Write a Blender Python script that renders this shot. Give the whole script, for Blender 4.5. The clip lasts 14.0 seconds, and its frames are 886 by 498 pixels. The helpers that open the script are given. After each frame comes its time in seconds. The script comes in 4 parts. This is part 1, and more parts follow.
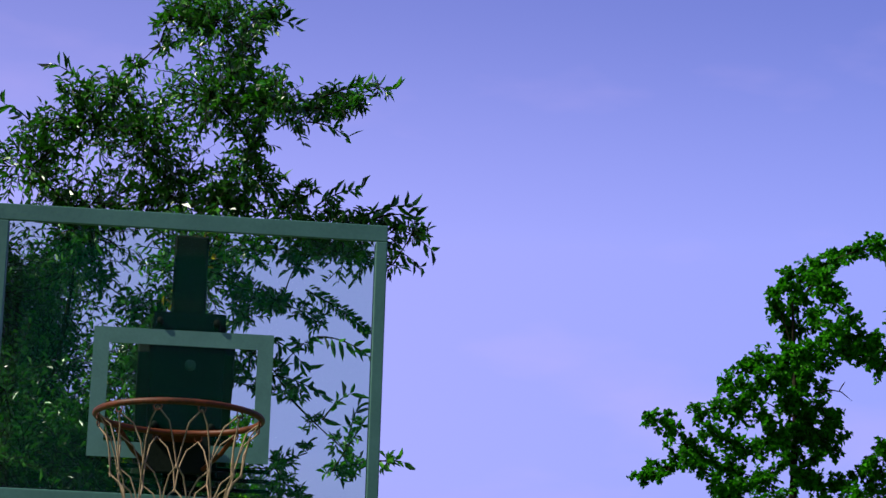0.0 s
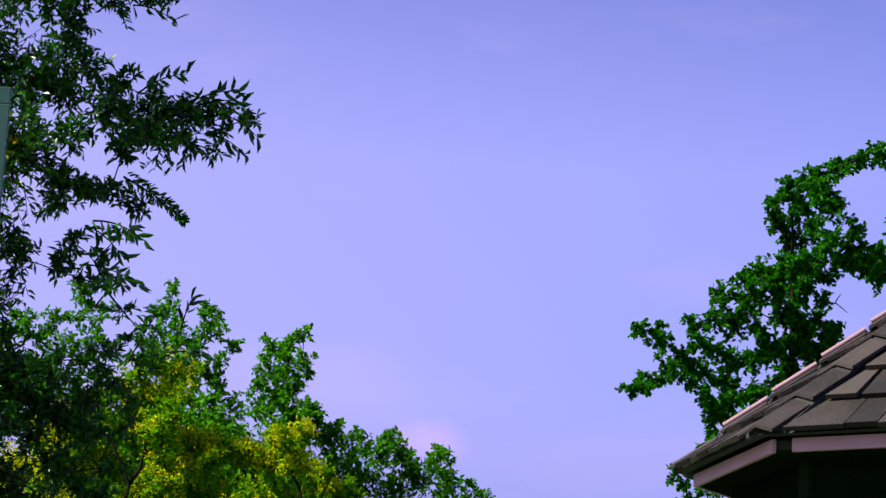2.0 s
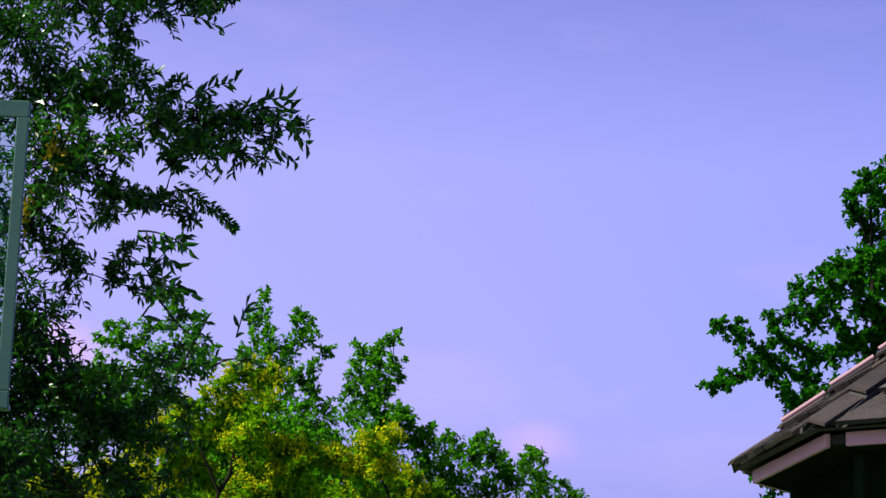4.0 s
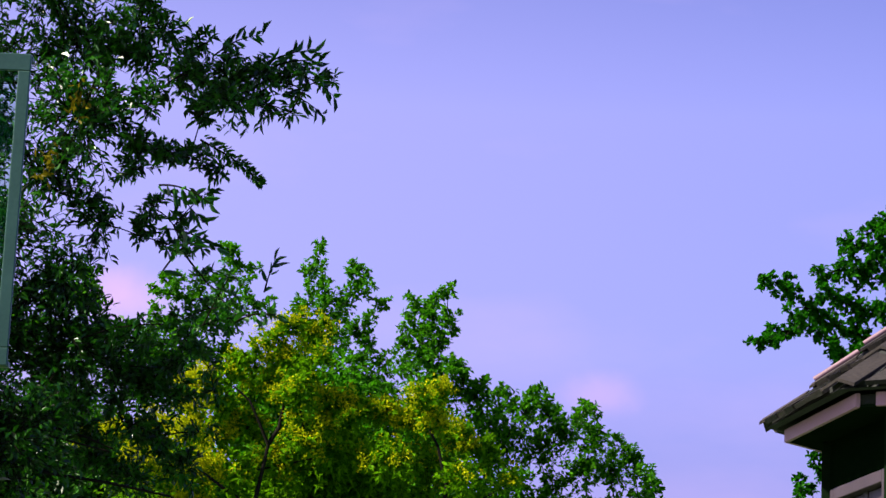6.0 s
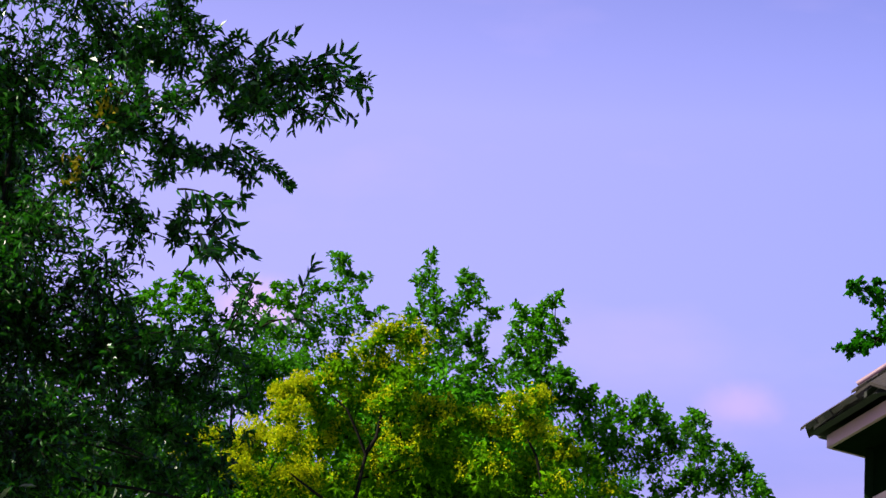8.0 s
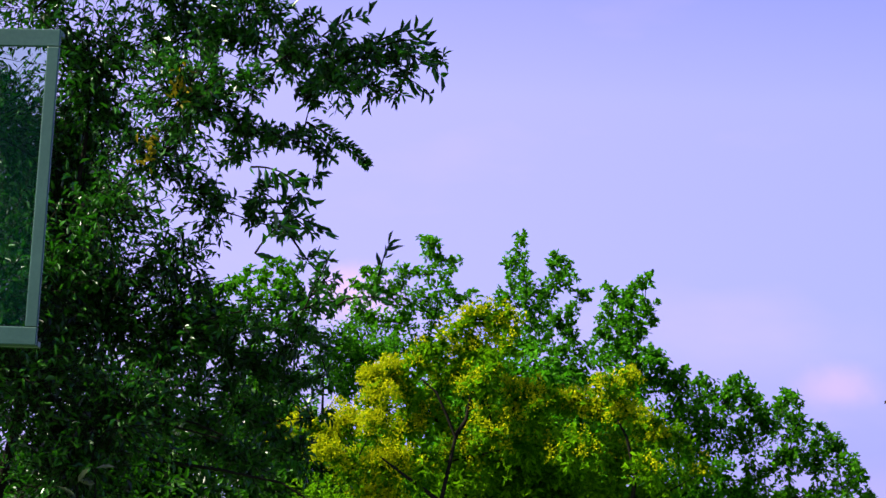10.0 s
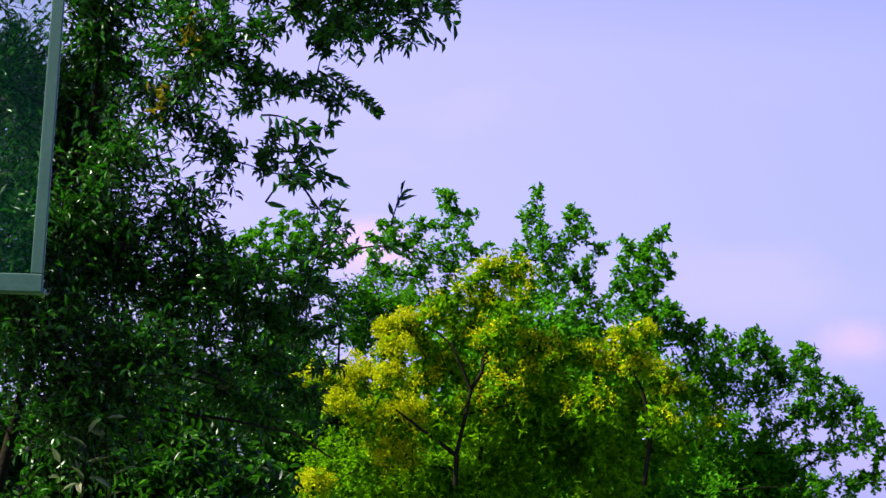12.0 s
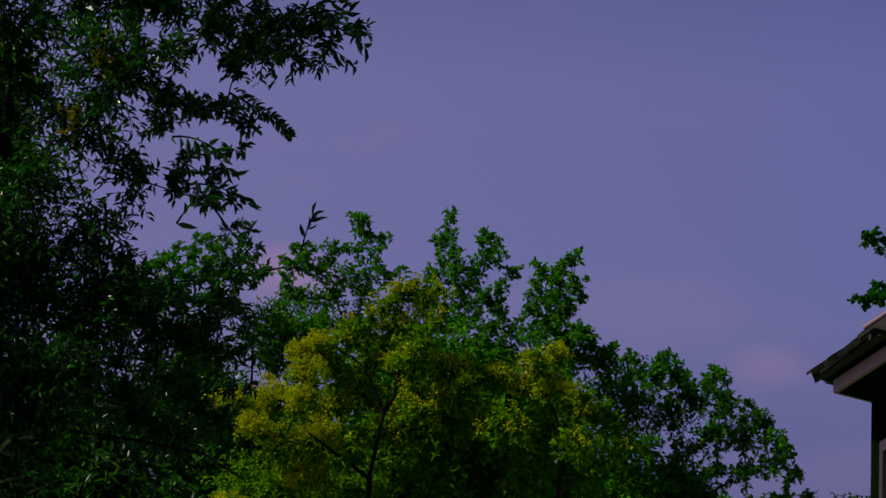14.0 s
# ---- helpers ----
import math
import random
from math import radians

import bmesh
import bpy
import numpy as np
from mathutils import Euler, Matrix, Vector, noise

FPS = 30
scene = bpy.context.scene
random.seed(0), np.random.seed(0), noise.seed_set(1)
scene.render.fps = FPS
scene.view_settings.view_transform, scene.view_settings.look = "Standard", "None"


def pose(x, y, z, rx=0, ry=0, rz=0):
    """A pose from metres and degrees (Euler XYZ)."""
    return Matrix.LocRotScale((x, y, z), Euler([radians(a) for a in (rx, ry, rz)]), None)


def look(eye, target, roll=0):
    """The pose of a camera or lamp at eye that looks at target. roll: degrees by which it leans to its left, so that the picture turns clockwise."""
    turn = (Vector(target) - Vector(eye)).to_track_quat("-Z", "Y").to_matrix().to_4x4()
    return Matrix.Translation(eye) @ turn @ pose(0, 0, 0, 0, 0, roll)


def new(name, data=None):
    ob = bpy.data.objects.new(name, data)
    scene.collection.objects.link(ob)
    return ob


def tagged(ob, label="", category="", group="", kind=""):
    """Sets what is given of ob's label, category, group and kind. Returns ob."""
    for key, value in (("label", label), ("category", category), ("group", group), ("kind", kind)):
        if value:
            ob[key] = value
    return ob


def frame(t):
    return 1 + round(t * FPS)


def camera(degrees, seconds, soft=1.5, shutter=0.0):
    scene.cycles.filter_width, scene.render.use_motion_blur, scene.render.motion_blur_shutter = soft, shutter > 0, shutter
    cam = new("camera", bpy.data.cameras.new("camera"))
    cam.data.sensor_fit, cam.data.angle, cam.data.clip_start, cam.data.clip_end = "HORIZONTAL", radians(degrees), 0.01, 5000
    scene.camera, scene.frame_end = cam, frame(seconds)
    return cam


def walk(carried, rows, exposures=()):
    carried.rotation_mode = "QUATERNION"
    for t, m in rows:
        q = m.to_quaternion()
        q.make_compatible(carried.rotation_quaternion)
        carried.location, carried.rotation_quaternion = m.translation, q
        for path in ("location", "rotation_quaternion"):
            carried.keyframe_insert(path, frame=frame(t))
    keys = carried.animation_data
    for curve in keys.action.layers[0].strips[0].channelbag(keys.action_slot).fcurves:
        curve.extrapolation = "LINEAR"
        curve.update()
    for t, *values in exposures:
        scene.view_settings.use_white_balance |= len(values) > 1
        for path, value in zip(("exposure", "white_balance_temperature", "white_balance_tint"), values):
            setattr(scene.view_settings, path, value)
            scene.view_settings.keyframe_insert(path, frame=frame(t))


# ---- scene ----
# A garden looked at through a long lens: a basketball hoop, an octagonal pavilion, trees, evening sky.
cam = camera(19.0, 14.0, soft=1.5)
PATH = [
    (0, (-0.648, -4.839, 1.573), (0.362, 4.768, 4.159), 1.81),
    (0.5, (-0.175, -4.810, 1.566), (0.582, 4.845, 4.060), 2.45),
    (1, (0.291, -4.709, 1.561), (0.863, 4.977, 3.982), 2.39),
    (1.5, (0.684, -4.574, 1.552), (1.158, 5.136, 3.896), 2.92),
    (2, (0.964, -4.527, 1.562), (1.392, 5.197, 3.858), 2.96),
    (2.5, (1.110, -4.528, 1.567), (1.491, 5.202, 3.843), 2.94),
    (3, (1.146, -4.525, 1.561), (1.431, 5.207, 3.840), 2.78),
    (3.5, (1.197, -4.531, 1.562), (1.325, 5.203, 3.849), 2.58),
    (3.7, (1.205, -4.539, 1.566), (1.282, 5.193, 3.862), 2.26),
    (5.8, (1.339, -4.428, 1.620), (1.161, 5.347, 3.721), 2.61),
    (6, (1.383, -4.416, 1.625), (1.179, 5.360, 3.723), 2.67),
    (6.5, (1.509, -4.371, 1.644), (1.221, 5.400, 3.753), 2.92),
    (7, (1.624, -4.332, 1.650), (1.220, 5.430, 3.779), 3.04),
    (7.5, (1.756, -4.301, 1.651), (1.195, 5.451, 3.792), 3.05),
    (8, (1.863, -4.261, 1.645), (1.135, 5.486, 3.758), 3.03),
    (8.5, (1.911, -4.274, 1.637), (1.056, 5.471, 3.713), 2.69),
    (8.7, (1.928, -4.278, 1.634), (1.028, 5.466, 3.697), 2.62),
    (10.8, (1.938, -4.099, 1.625), (0.774, 5.625, 3.648), 2.71),
    (11, (1.945, -4.095, 1.624), (0.761, 5.632, 3.620), 2.66),
    (11.5, (1.946, -4.085, 1.620), (0.759, 5.656, 3.545), 2.83),
    (12, (1.949, -4.088, 1.620), (0.808, 5.669, 3.490), 2.85),
    (12.5, (1.948, -4.096, 1.616), (0.878, 5.673, 3.466), 2.77),
    (13, (1.951, -4.106, 1.609), (0.946, 5.665, 3.487), 2.55),
    (13.5, (1.948, -4.102, 1.592), (1.020, 5.666, 3.521), 2.62),
    (14, (1.971, -4.144, 1.596), (1.150, 5.624, 3.571), 2.53),
]
walk(cam, [(t, look(eye, target, roll)) for t, eye, target, roll in PATH],
     exposures=[(0, 1.0, 6300, 6), (3.7, 1.0, 6300, 6), (8.7, 1.1, 6300, 6), (11.0, 1.33, 6300, 6), (12.6, 1.35, 6300, 6), (13.0, 1.22, 6300, 6), (13.4, 0.75, 6300, 6), (13.7, 0.08, 6300, 6), (14.0, -0.68, 6300, 6)])

# ---------------------------------------------------------------- light
SUN_FROM = Vector((-0.68, -0.17, 0.71)).normalized()
world = bpy.data.worlds.new("evening_sky")
scene.world = world
world.use_nodes = True
wn, wl = world.node_tree.nodes, world.node_tree.links
sky = wn.new("ShaderNodeTexSky")
sky.sky_type = "NISHITA"
sky.sun_disc = False
sky.sun_elevation = math.asin(SUN_FROM.z)
sky.sun_rotation = math.atan2(SUN_FROM.x, SUN_FROM.y)
sky.air_density, sky.dust_density, sky.ozone_density = 1.0, 2.2, 2.0
coord = wn.new("ShaderNodeTexCoord")
stretch = wn.new("ShaderNodeMapping")
stretch.inputs["Scale"].default_value = (5.0, 5.0, 14.0)
cloud = wn.new("ShaderNodeTexNoise")
cloud.inputs["Scale"].default_value, cloud.inputs["Detail"].default_value = 1.7, 5.0
cloud_ramp = wn.new("ShaderNodeValToRGB")
cloud_ramp.color_ramp.elements[0].position, cloud_ramp.color_ramp.elements[1].position = 0.5, 0.82
cloud_ramp.color_ramp.elements[1].color = (0.20, 0.20, 0.20, 1)
veil = wn.new("ShaderNodeMixRGB")
veil.inputs["Fac"].default_value = 0.72
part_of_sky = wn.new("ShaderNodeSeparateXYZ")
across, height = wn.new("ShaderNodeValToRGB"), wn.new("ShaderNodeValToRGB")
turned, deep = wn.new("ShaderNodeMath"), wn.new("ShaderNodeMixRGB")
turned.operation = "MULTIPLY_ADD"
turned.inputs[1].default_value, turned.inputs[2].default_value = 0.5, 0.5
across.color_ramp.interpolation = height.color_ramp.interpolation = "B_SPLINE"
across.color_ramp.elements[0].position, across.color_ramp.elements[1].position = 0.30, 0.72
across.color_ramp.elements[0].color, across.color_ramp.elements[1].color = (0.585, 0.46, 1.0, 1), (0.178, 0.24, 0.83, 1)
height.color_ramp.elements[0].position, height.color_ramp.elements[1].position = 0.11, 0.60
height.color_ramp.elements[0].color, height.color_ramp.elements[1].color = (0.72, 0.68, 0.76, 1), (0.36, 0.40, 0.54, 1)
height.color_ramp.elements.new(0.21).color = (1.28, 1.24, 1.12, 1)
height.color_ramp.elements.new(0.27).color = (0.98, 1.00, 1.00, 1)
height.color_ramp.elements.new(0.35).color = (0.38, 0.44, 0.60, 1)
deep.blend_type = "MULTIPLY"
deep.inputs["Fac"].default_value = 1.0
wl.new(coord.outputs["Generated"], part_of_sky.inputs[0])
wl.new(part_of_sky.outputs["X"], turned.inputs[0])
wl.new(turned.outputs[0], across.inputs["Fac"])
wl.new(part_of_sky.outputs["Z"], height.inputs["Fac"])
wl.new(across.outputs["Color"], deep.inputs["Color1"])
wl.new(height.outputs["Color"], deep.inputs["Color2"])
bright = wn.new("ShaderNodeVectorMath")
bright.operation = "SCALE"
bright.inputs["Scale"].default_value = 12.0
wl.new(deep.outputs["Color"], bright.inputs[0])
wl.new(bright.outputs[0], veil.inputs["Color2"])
thin = wn.new("ShaderNodeMixRGB")
thin.inputs["Color2"].default_value = (8.6, 5.6, 9.4, 1)
wl.new(coord.outputs["Generated"], stretch.inputs["Vector"])
wl.new(stretch.outputs["Vector"], cloud.inputs["Vector"])
low_bank = wn.new("ShaderNodeMapRange")
low_bank.inputs["From Min"].default_value, low_bank.inputs["From Max"].default_value = 0.10, 0.26
low_bank.inputs["To Min"].default_value, low_bank.inputs["To Max"].default_value = 0.13, -0.10
wl.new(part_of_sky.outputs["Z"], low_bank.inputs["Value"])
denser = wn.new("ShaderNodeMath")
wl.new(cloud.outputs["Fac"], denser.inputs[0])
wl.new(low_bank.outputs["Result"], denser.inputs[1])
wl.new(denser.outputs[0], cloud_ramp.inputs["Fac"])
wl.new(cloud_ramp.outputs["Color"], thin.inputs["Fac"])
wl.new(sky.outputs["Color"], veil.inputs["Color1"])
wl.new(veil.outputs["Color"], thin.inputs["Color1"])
# two small pink banks low in the sky
last = thin
for way, wide, tall, amount in (((0.041, 0.987, 0.158), 0.017, 0.009, 0.26), ((-0.140, 0.972, 0.186), 0.020, 0.012, 0.5)):
    offset, squash, far, soft, bank, ragged = (wn.new("ShaderNodeVectorMath"), wn.new("ShaderNodeVectorMath"), wn.new("ShaderNodeVectorMath"),
                                               wn.new("ShaderNodeMapRange"), wn.new("ShaderNodeMixRGB"), wn.new("ShaderNodeMath"))
    offset.operation, squash.operation, far.operation, ragged.operation = "SUBTRACT", "MULTIPLY", "LENGTH", "MULTIPLY_ADD"
    offset.inputs[1].default_value = way
    squash.inputs[1].default_value = (1 / wide, 1 / wide, 1 / tall)
    soft.interpolation_type = "SMOOTHSTEP"
    soft.inputs["From Min"].default_value, soft.inputs["From Max"].default_value = 1.3, 0.0
    soft.inputs["To Min"].default_value, soft.inputs["To Max"].default_value = 0.0, amount
    wisp = wn.new("ShaderNodeTexNoise")
    wisp.inputs["Scale"].default_value, wisp.inputs["Detail"].default_value = 70.0, 4.0
    wl.new(coord.outputs["Generated"], offset.inputs[0])
    wl.new(coord.outputs["Generated"], wisp.inputs["Vector"])
    wl.new(offset.outputs[0], squash.inputs[0])
    wl.new(squash.outputs[0], far.inputs[0])
    ragged.inputs[1].default_value = 1.0
    wl.new(wisp.outputs["Fac"], ragged.inputs[0])
    wl.new(far.outputs["Value"], ragged.inputs[2])
    shifted = wn.new("ShaderNodeMath")
    shifted.operation, shifted.inputs[1].default_value = "SUBTRACT", 0.5
    wl.new(ragged.outputs[0], shifted.inputs[0])
    wl.new(shifted.outputs[0], soft.inputs["Value"])
    wl.new(soft.outputs["Result"], bank.inputs["Fac"])
    wl.new(last.outputs["Color"], bank.inputs["Color1"])
    bank.inputs["Color2"].default_value = (10.5, 5.8, 9.6, 1)
    last = bank
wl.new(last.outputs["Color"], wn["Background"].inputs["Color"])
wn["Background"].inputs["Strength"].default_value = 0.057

sun_data = bpy.data.lights.new("sun", "SUN")
sun_data.energy, sun_data.angle, sun_data.color = 5.0, radians(0.6), (1.0, 0.90, 0.74)
sun = new("sun", sun_data)
sun.matrix_world = look(SUN_FROM * 60, (0, 0, 0))


# ---------------------------------------------------------------- materials
def material(name, low, high, rough=0.6, metal=0.0, scale=6.0, fine=60.0, bump=0.2, island=0.0, piece=0.0, specular=0.5):
    """A surface whose colour wanders between two tones at two scales, with fine relief."""
    m = bpy.data.materials.new(name)
    m.use_nodes = True
    n, l = m.node_tree.nodes, m.node_tree.links
    p = n["Principled BSDF"]
    p.inputs["Metallic"].default_value = metal
    p.inputs["Specular IOR Level"].default_value = specular
    at = n.new("ShaderNodeTexCoord")
    wide, grain = n.new("ShaderNodeTexNoise"), n.new("ShaderNodeTexNoise")
    wide.inputs["Scale"].default_value, wide.inputs["Detail"].default_value = scale, 4
    grain.inputs["Scale"].default_value, grain.inputs["Detail"].default_value = fine, 3
    l.new(at.outputs["Object"], wide.inputs["Vector"])
    l.new(at.outputs["Object"], grain.inputs["Vector"])
    both = n.new("ShaderNodeMath")
    both.operation = "MULTIPLY_ADD"
    both.inputs[1].default_value = 0.4
    l.new(grain.outputs["Fac"], both.inputs[0])
    half = n.new("ShaderNodeMath")
    half.operation = "MULTIPLY"
    half.inputs[1].default_value = 0.6
    l.new(wide.outputs["Fac"], half.inputs[0])
    l.new(half.outputs[0], both.inputs[2])
    value = both.outputs[0]
    for amount, source in ((island, "island"), (piece, "piece")):
        if amount:
            if source == "island":
                src = n.new("ShaderNodeNewGeometry").outputs["Random Per Island"]
            else:
                src = n.new("ShaderNodeObjectInfo").outputs["Random"]
            shift = n.new("ShaderNodeMath")
            shift.operation = "MULTIPLY_ADD"
            shift.inputs[1].default_value = amount
            l.new(src, shift.inputs[0])
            less = n.new("ShaderNodeMath")
            less.operation = "SUBTRACT"
            less.inputs[1].default_value = amount / 2
            l.new(value, less.inputs[0])
            l.new(less.outputs[0], shift.inputs[2])
            value = shift.outputs[0]
    ramp = n.new("ShaderNodeValToRGB")
    ramp.color_ramp.elements[0].position, ramp.color_ramp.elements[1].position = 0.3, 0.7
    ramp.color_ramp.elements[0].color, ramp.color_ramp.elements[1].color = (*low, 1), (*high, 1)
    l.new(value, ramp.inputs["Fac"])
    l.new(ramp.outputs["Color"], p.inputs["Base Color"])
    rr = n.new("ShaderNodeMapRange")
    rr.inputs["To Min"].default_value, rr.inputs["To Max"].default_value = max(0.03, rough - 0.12), min(1, rough + 0.12)
    l.new(grain.outputs["Fac"], rr.inputs["Value"])
    l.new(rr.outputs["Result"], p.inputs["Roughness"])
    if bump:
        b = n.new("ShaderNodeBump")
        b.inputs["Strength"].default_value, b.inputs["Distance"].default_value = bump, 0.01
        l.new(grain.outputs["Fac"], b.inputs["Height"])
        l.new(b.outputs["Normal"], p.inputs["Normal"])
    return m


def leaf_material(name, low, high, glow, share=0.35, rough=0.5, gloss=0.1):
    """Leaves: each one its own tone, glossy above, letting some light through."""
    m = material(name, low, high, rough=rough, scale=0.9, fine=25.0, bump=0.0, island=0.75, specular=gloss)
    n, l = m.node_tree.nodes, m.node_tree.links
    through_leaf = n.new("ShaderNodeBsdfTranslucent")
    through_leaf.inputs["Color"].default_value = (*glow, 1)
    mix = n.new("ShaderNodeMixShader")
    mix.inputs["Fac"].default_value = share
    l.new(n["Principled BSDF"].outputs[0], mix.inputs[1])
    l.new(through_leaf.outputs[0], mix.inputs[2])
    l.new(mix.outputs[0], n["Material Output"].inputs["Surface"])
    return m


def pane_material(name, tint, haze_colour, haze):
    """A clear sheet with a slight colour, a film of dust and a reflection."""
    m = bpy.data.materials.new(name)
    m.use_nodes = True
    n, l = m.node_tree.nodes, m.node_tree.links
    clear = n.new("ShaderNodeBsdfTransparent")
    clear.inputs["Color"].default_value = (*tint, 1)
    dust = n.new("ShaderNodeBsdfDiffuse")
    dust.inputs["Color"].default_value = (*haze_colour, 1)
    shine = n.new("ShaderNodeBsdfGlossy")
    shine.inputs["Roughness"].default_value = 0.04
    at, spots, span = n.new("ShaderNodeTexCoord"), n.new("ShaderNodeTexNoise"), n.new("ShaderNodeMapRange")
    spots.inputs["Scale"].default_value, spots.inputs["Detail"].default_value = 3.5, 6
    span.inputs["To Min"].default_value, span.inputs["To Max"].default_value = haze * 0.5, haze * 1.5
    l.new(at.outputs["Object"], spots.inputs["Vector"])
    l.new(spots.outputs["Fac"], span.inputs["Value"])
    first, second, gloss = n.new("ShaderNodeMixShader"), n.new("ShaderNodeMixShader"), n.new("ShaderNodeFresnel")
    gloss.inputs["IOR"].default_value = 1.12
    l.new(span.outputs["Result"], first.inputs["Fac"])
    l.new(clear.outputs[0], first.inputs[1])
    l.new(dust.outputs[0], first.inputs[2])
    l.new(gloss.outputs[0], second.inputs["Fac"])
    l.new(first.outputs[0], second.inputs[1])
    l.new(shine.outputs[0], second.inputs[2])
    l.new(second.outputs[0], n["Material Output"].inputs["Surface"])
    return m


LAWN = material("lawn", (0.03, 0.07, 0.012), (0.07, 0.13, 0.03), rough=0.9, scale=0.6, fine=30, bump=0.6)
BARK = material("bark", (0.006, 0.006, 0.004), (0.024, 0.020, 0.014), rough=0.9, scale=5, fine=45, bump=0.9, specular=0.03)
NARROW_LEAF = leaf_material("narrow_leaf", (0.0008, 0.010, 0.0003), (0.038, 0.172, 0.004), (0.024, 0.155, 0.003), 0.30, rough=0.32, gloss=0.40)
SHADE_LEAF = leaf_material("shade_leaf", (0.0006, 0.007, 0.0003), (0.045, 0.165, 0.004), (0.028, 0.15, 0.003), 0.32, rough=0.32, gloss=0.26)
ROUND_LEAF = leaf_material("round_leaf", (0.0015, 0.018, 0.0004), (0.030, 0.195, 0.002), (0.026, 0.20, 0.002), 0.36, gloss=0.06)
GOLD_LEAF = leaf_material("gold_leaf", (0.006, 0.040, 0.0004), (0.155, 0.37, 0.002), (0.165, 0.40, 0.003), 0.40, gloss=0.02)
FAR_LEAF = leaf_material("far_leaf", (0.002, 0.018, 0.0004), (0.10, 0.34, 0.006), (0.08, 0.35, 0.004), 0.38, gloss=0.06)
PALE_LEAF = leaf_material("pale_leaf", (0.08, 0.11, 0.05), (0.20, 0.21, 0.13), (0.12, 0.16, 0.06), 0.25)
WITHERED = leaf_material("withered_leaf", (0.10, 0.09, 0.002), (0.26, 0.21, 0.004), (0.22, 0.18, 0.004), 0.35)
BLOSSOM = leaf_material("blossom", (0.24, 0.33, 0.002), (0.68, 0.66, 0.004), (0.48, 0.52, 0.004), 0.3, rough=0.7, gloss=0.02)
# Pale rail paint, its shade put into a dark teal base.
ALLOY = material("dimmed_alloy", (0.014, 0.062, 0.042), (0.030, 0.098, 0.072), rough=0.42, scale=5, fine=120, bump=0.05)
BLACK_STEEL = material("black_steel", (0.002, 0.005, 0.003), (0.007, 0.011, 0.008), rough=0.7, scale=8, fine=90, bump=0.1, specular=0.04)
# A white stripe whose shade is mixed into this dark colour.
SHADED_LINE = material("shaded_line", (0.014, 0.068, 0.055), (0.034, 0.11, 0.09), rough=0.6, scale=9, fine=120, bump=0.05)
# Noise from near black to orange holds the rim's shade and sunlit parts.
RIM_SHADED = material("rim_shaded", (0.006, 0.005, 0.001), (0.10, 0.022, 0.003), rough=0.5, scale=14, fine=110, bump=0.15, specular=0.15)
CORD = material("cord", (0.05, 0.045, 0.022), (0.24, 0.16, 0.085), rough=0.85, scale=30, fine=200, bump=0.3)
ACRYLIC = pane_material("acrylic", (0.80, 0.88, 0.82), (0.003, 0.17, 0.08), 0.04)
CAP_SLATE = material("cap_slate", (0.014, 0.011, 0.009), (0.052, 0.041, 0.036), specular=0.2, rough=0.65, scale=3.5, fine=55, bump=0.5, piece=0.4)
SLATE = material("slate", (0.014, 0.012, 0.010), (0.052, 0.043, 0.037), specular=0.2, rough=0.7, scale=3.5, fine=55, bump=0.55, piece=0.5)
DARK_FELT = material("roof_felt", (0.012, 0.013, 0.012), (0.03, 0.03, 0.028), rough=0.95, scale=4, fine=60, bump=0.3)
FASCIA = material("fascia_paint", (0.52, 0.26, 0.36), (0.64, 0.34, 0.45), rough=0.55, scale=2.5, fine=70, bump=0.1)
RIDGE_STRIP = material("ridge_strip", (0.20, 0.11, 0.14), (0.27, 0.15, 0.19), rough=0.6, scale=6, fine=70, bump=0.15)
# Near-black soffit and wall colours hold the shade under the eaves.
SOFFIT_SHADED = material("soffit_shaded", (0.005, 0.012, 0.005), (0.010, 0.020, 0.008), rough=0.85, scale=3, fine=50, bump=0.1, specular=0.0)
WALL_SHADED = material("wall_boards_shaded", (0.002, 0.007, 0.002), (0.004, 0.011, 0.003), rough=0.85, scale=2, fine=40, bump=0.25, specular=0.0)
# Pale window frames, dimmed in colour to include the eaves' shade.
FRAME_SHADED = material("window_frame_shaded", (0.045, 0.030, 0.036), (0.075, 0.052, 0.060), rough=0.5, scale=4, fine=80, bump=0.08)
DARK_GLASS = pane_material("window_glass", (0.35, 0.4, 0.4), (0.05, 0.06, 0.06), 0.1)


# ---------------------------------------------------------------- mesh helpers
def mesh_of(name, verts, quads, mat, smooth=False):
    verts, quads = np.asarray(verts, np.float32).reshape(-1, 3), np.asarray(quads, np.int32).reshape(-1, 4)
    me = bpy.data.meshes.new(name)
    me.vertices.add(len(verts))
    me.vertices.foreach_set("co", verts.ravel())
    me.loops.add(quads.size)
    me.loops.foreach_set("vertex_index", quads.ravel())
    me.polygons.add(len(quads))
    me.polygons.foreach_set("loop_start", np.arange(0, quads.size, 4, dtype=np.int32))
    me.polygons.foreach_set("loop_total", np.full(len(quads), 4, np.int32))
    me.polygons.foreach_set("use_smooth", np.full(len(quads), smooth))
    me.update(calc_edges=True)
    me.materials.append(mat)
    return me


def under(ob, parent, label=""):
    ob.parent = parent
    return tagged(ob, label) if label else ob


def part(name, bm, mat, parent, label="", smooth=False):
    """Links a bmesh as one mesh object under a thing or a part."""
    me = bpy.data.meshes.new(name)
    for f in bm.faces:
        f.smooth = smooth
    bmesh.ops.recalc_face_normals(bm, faces=bm.faces)
    bm.to_mesh(me)
    bm.free()
    me.materials.append(mat)
    return under(new(name, me), parent, label)


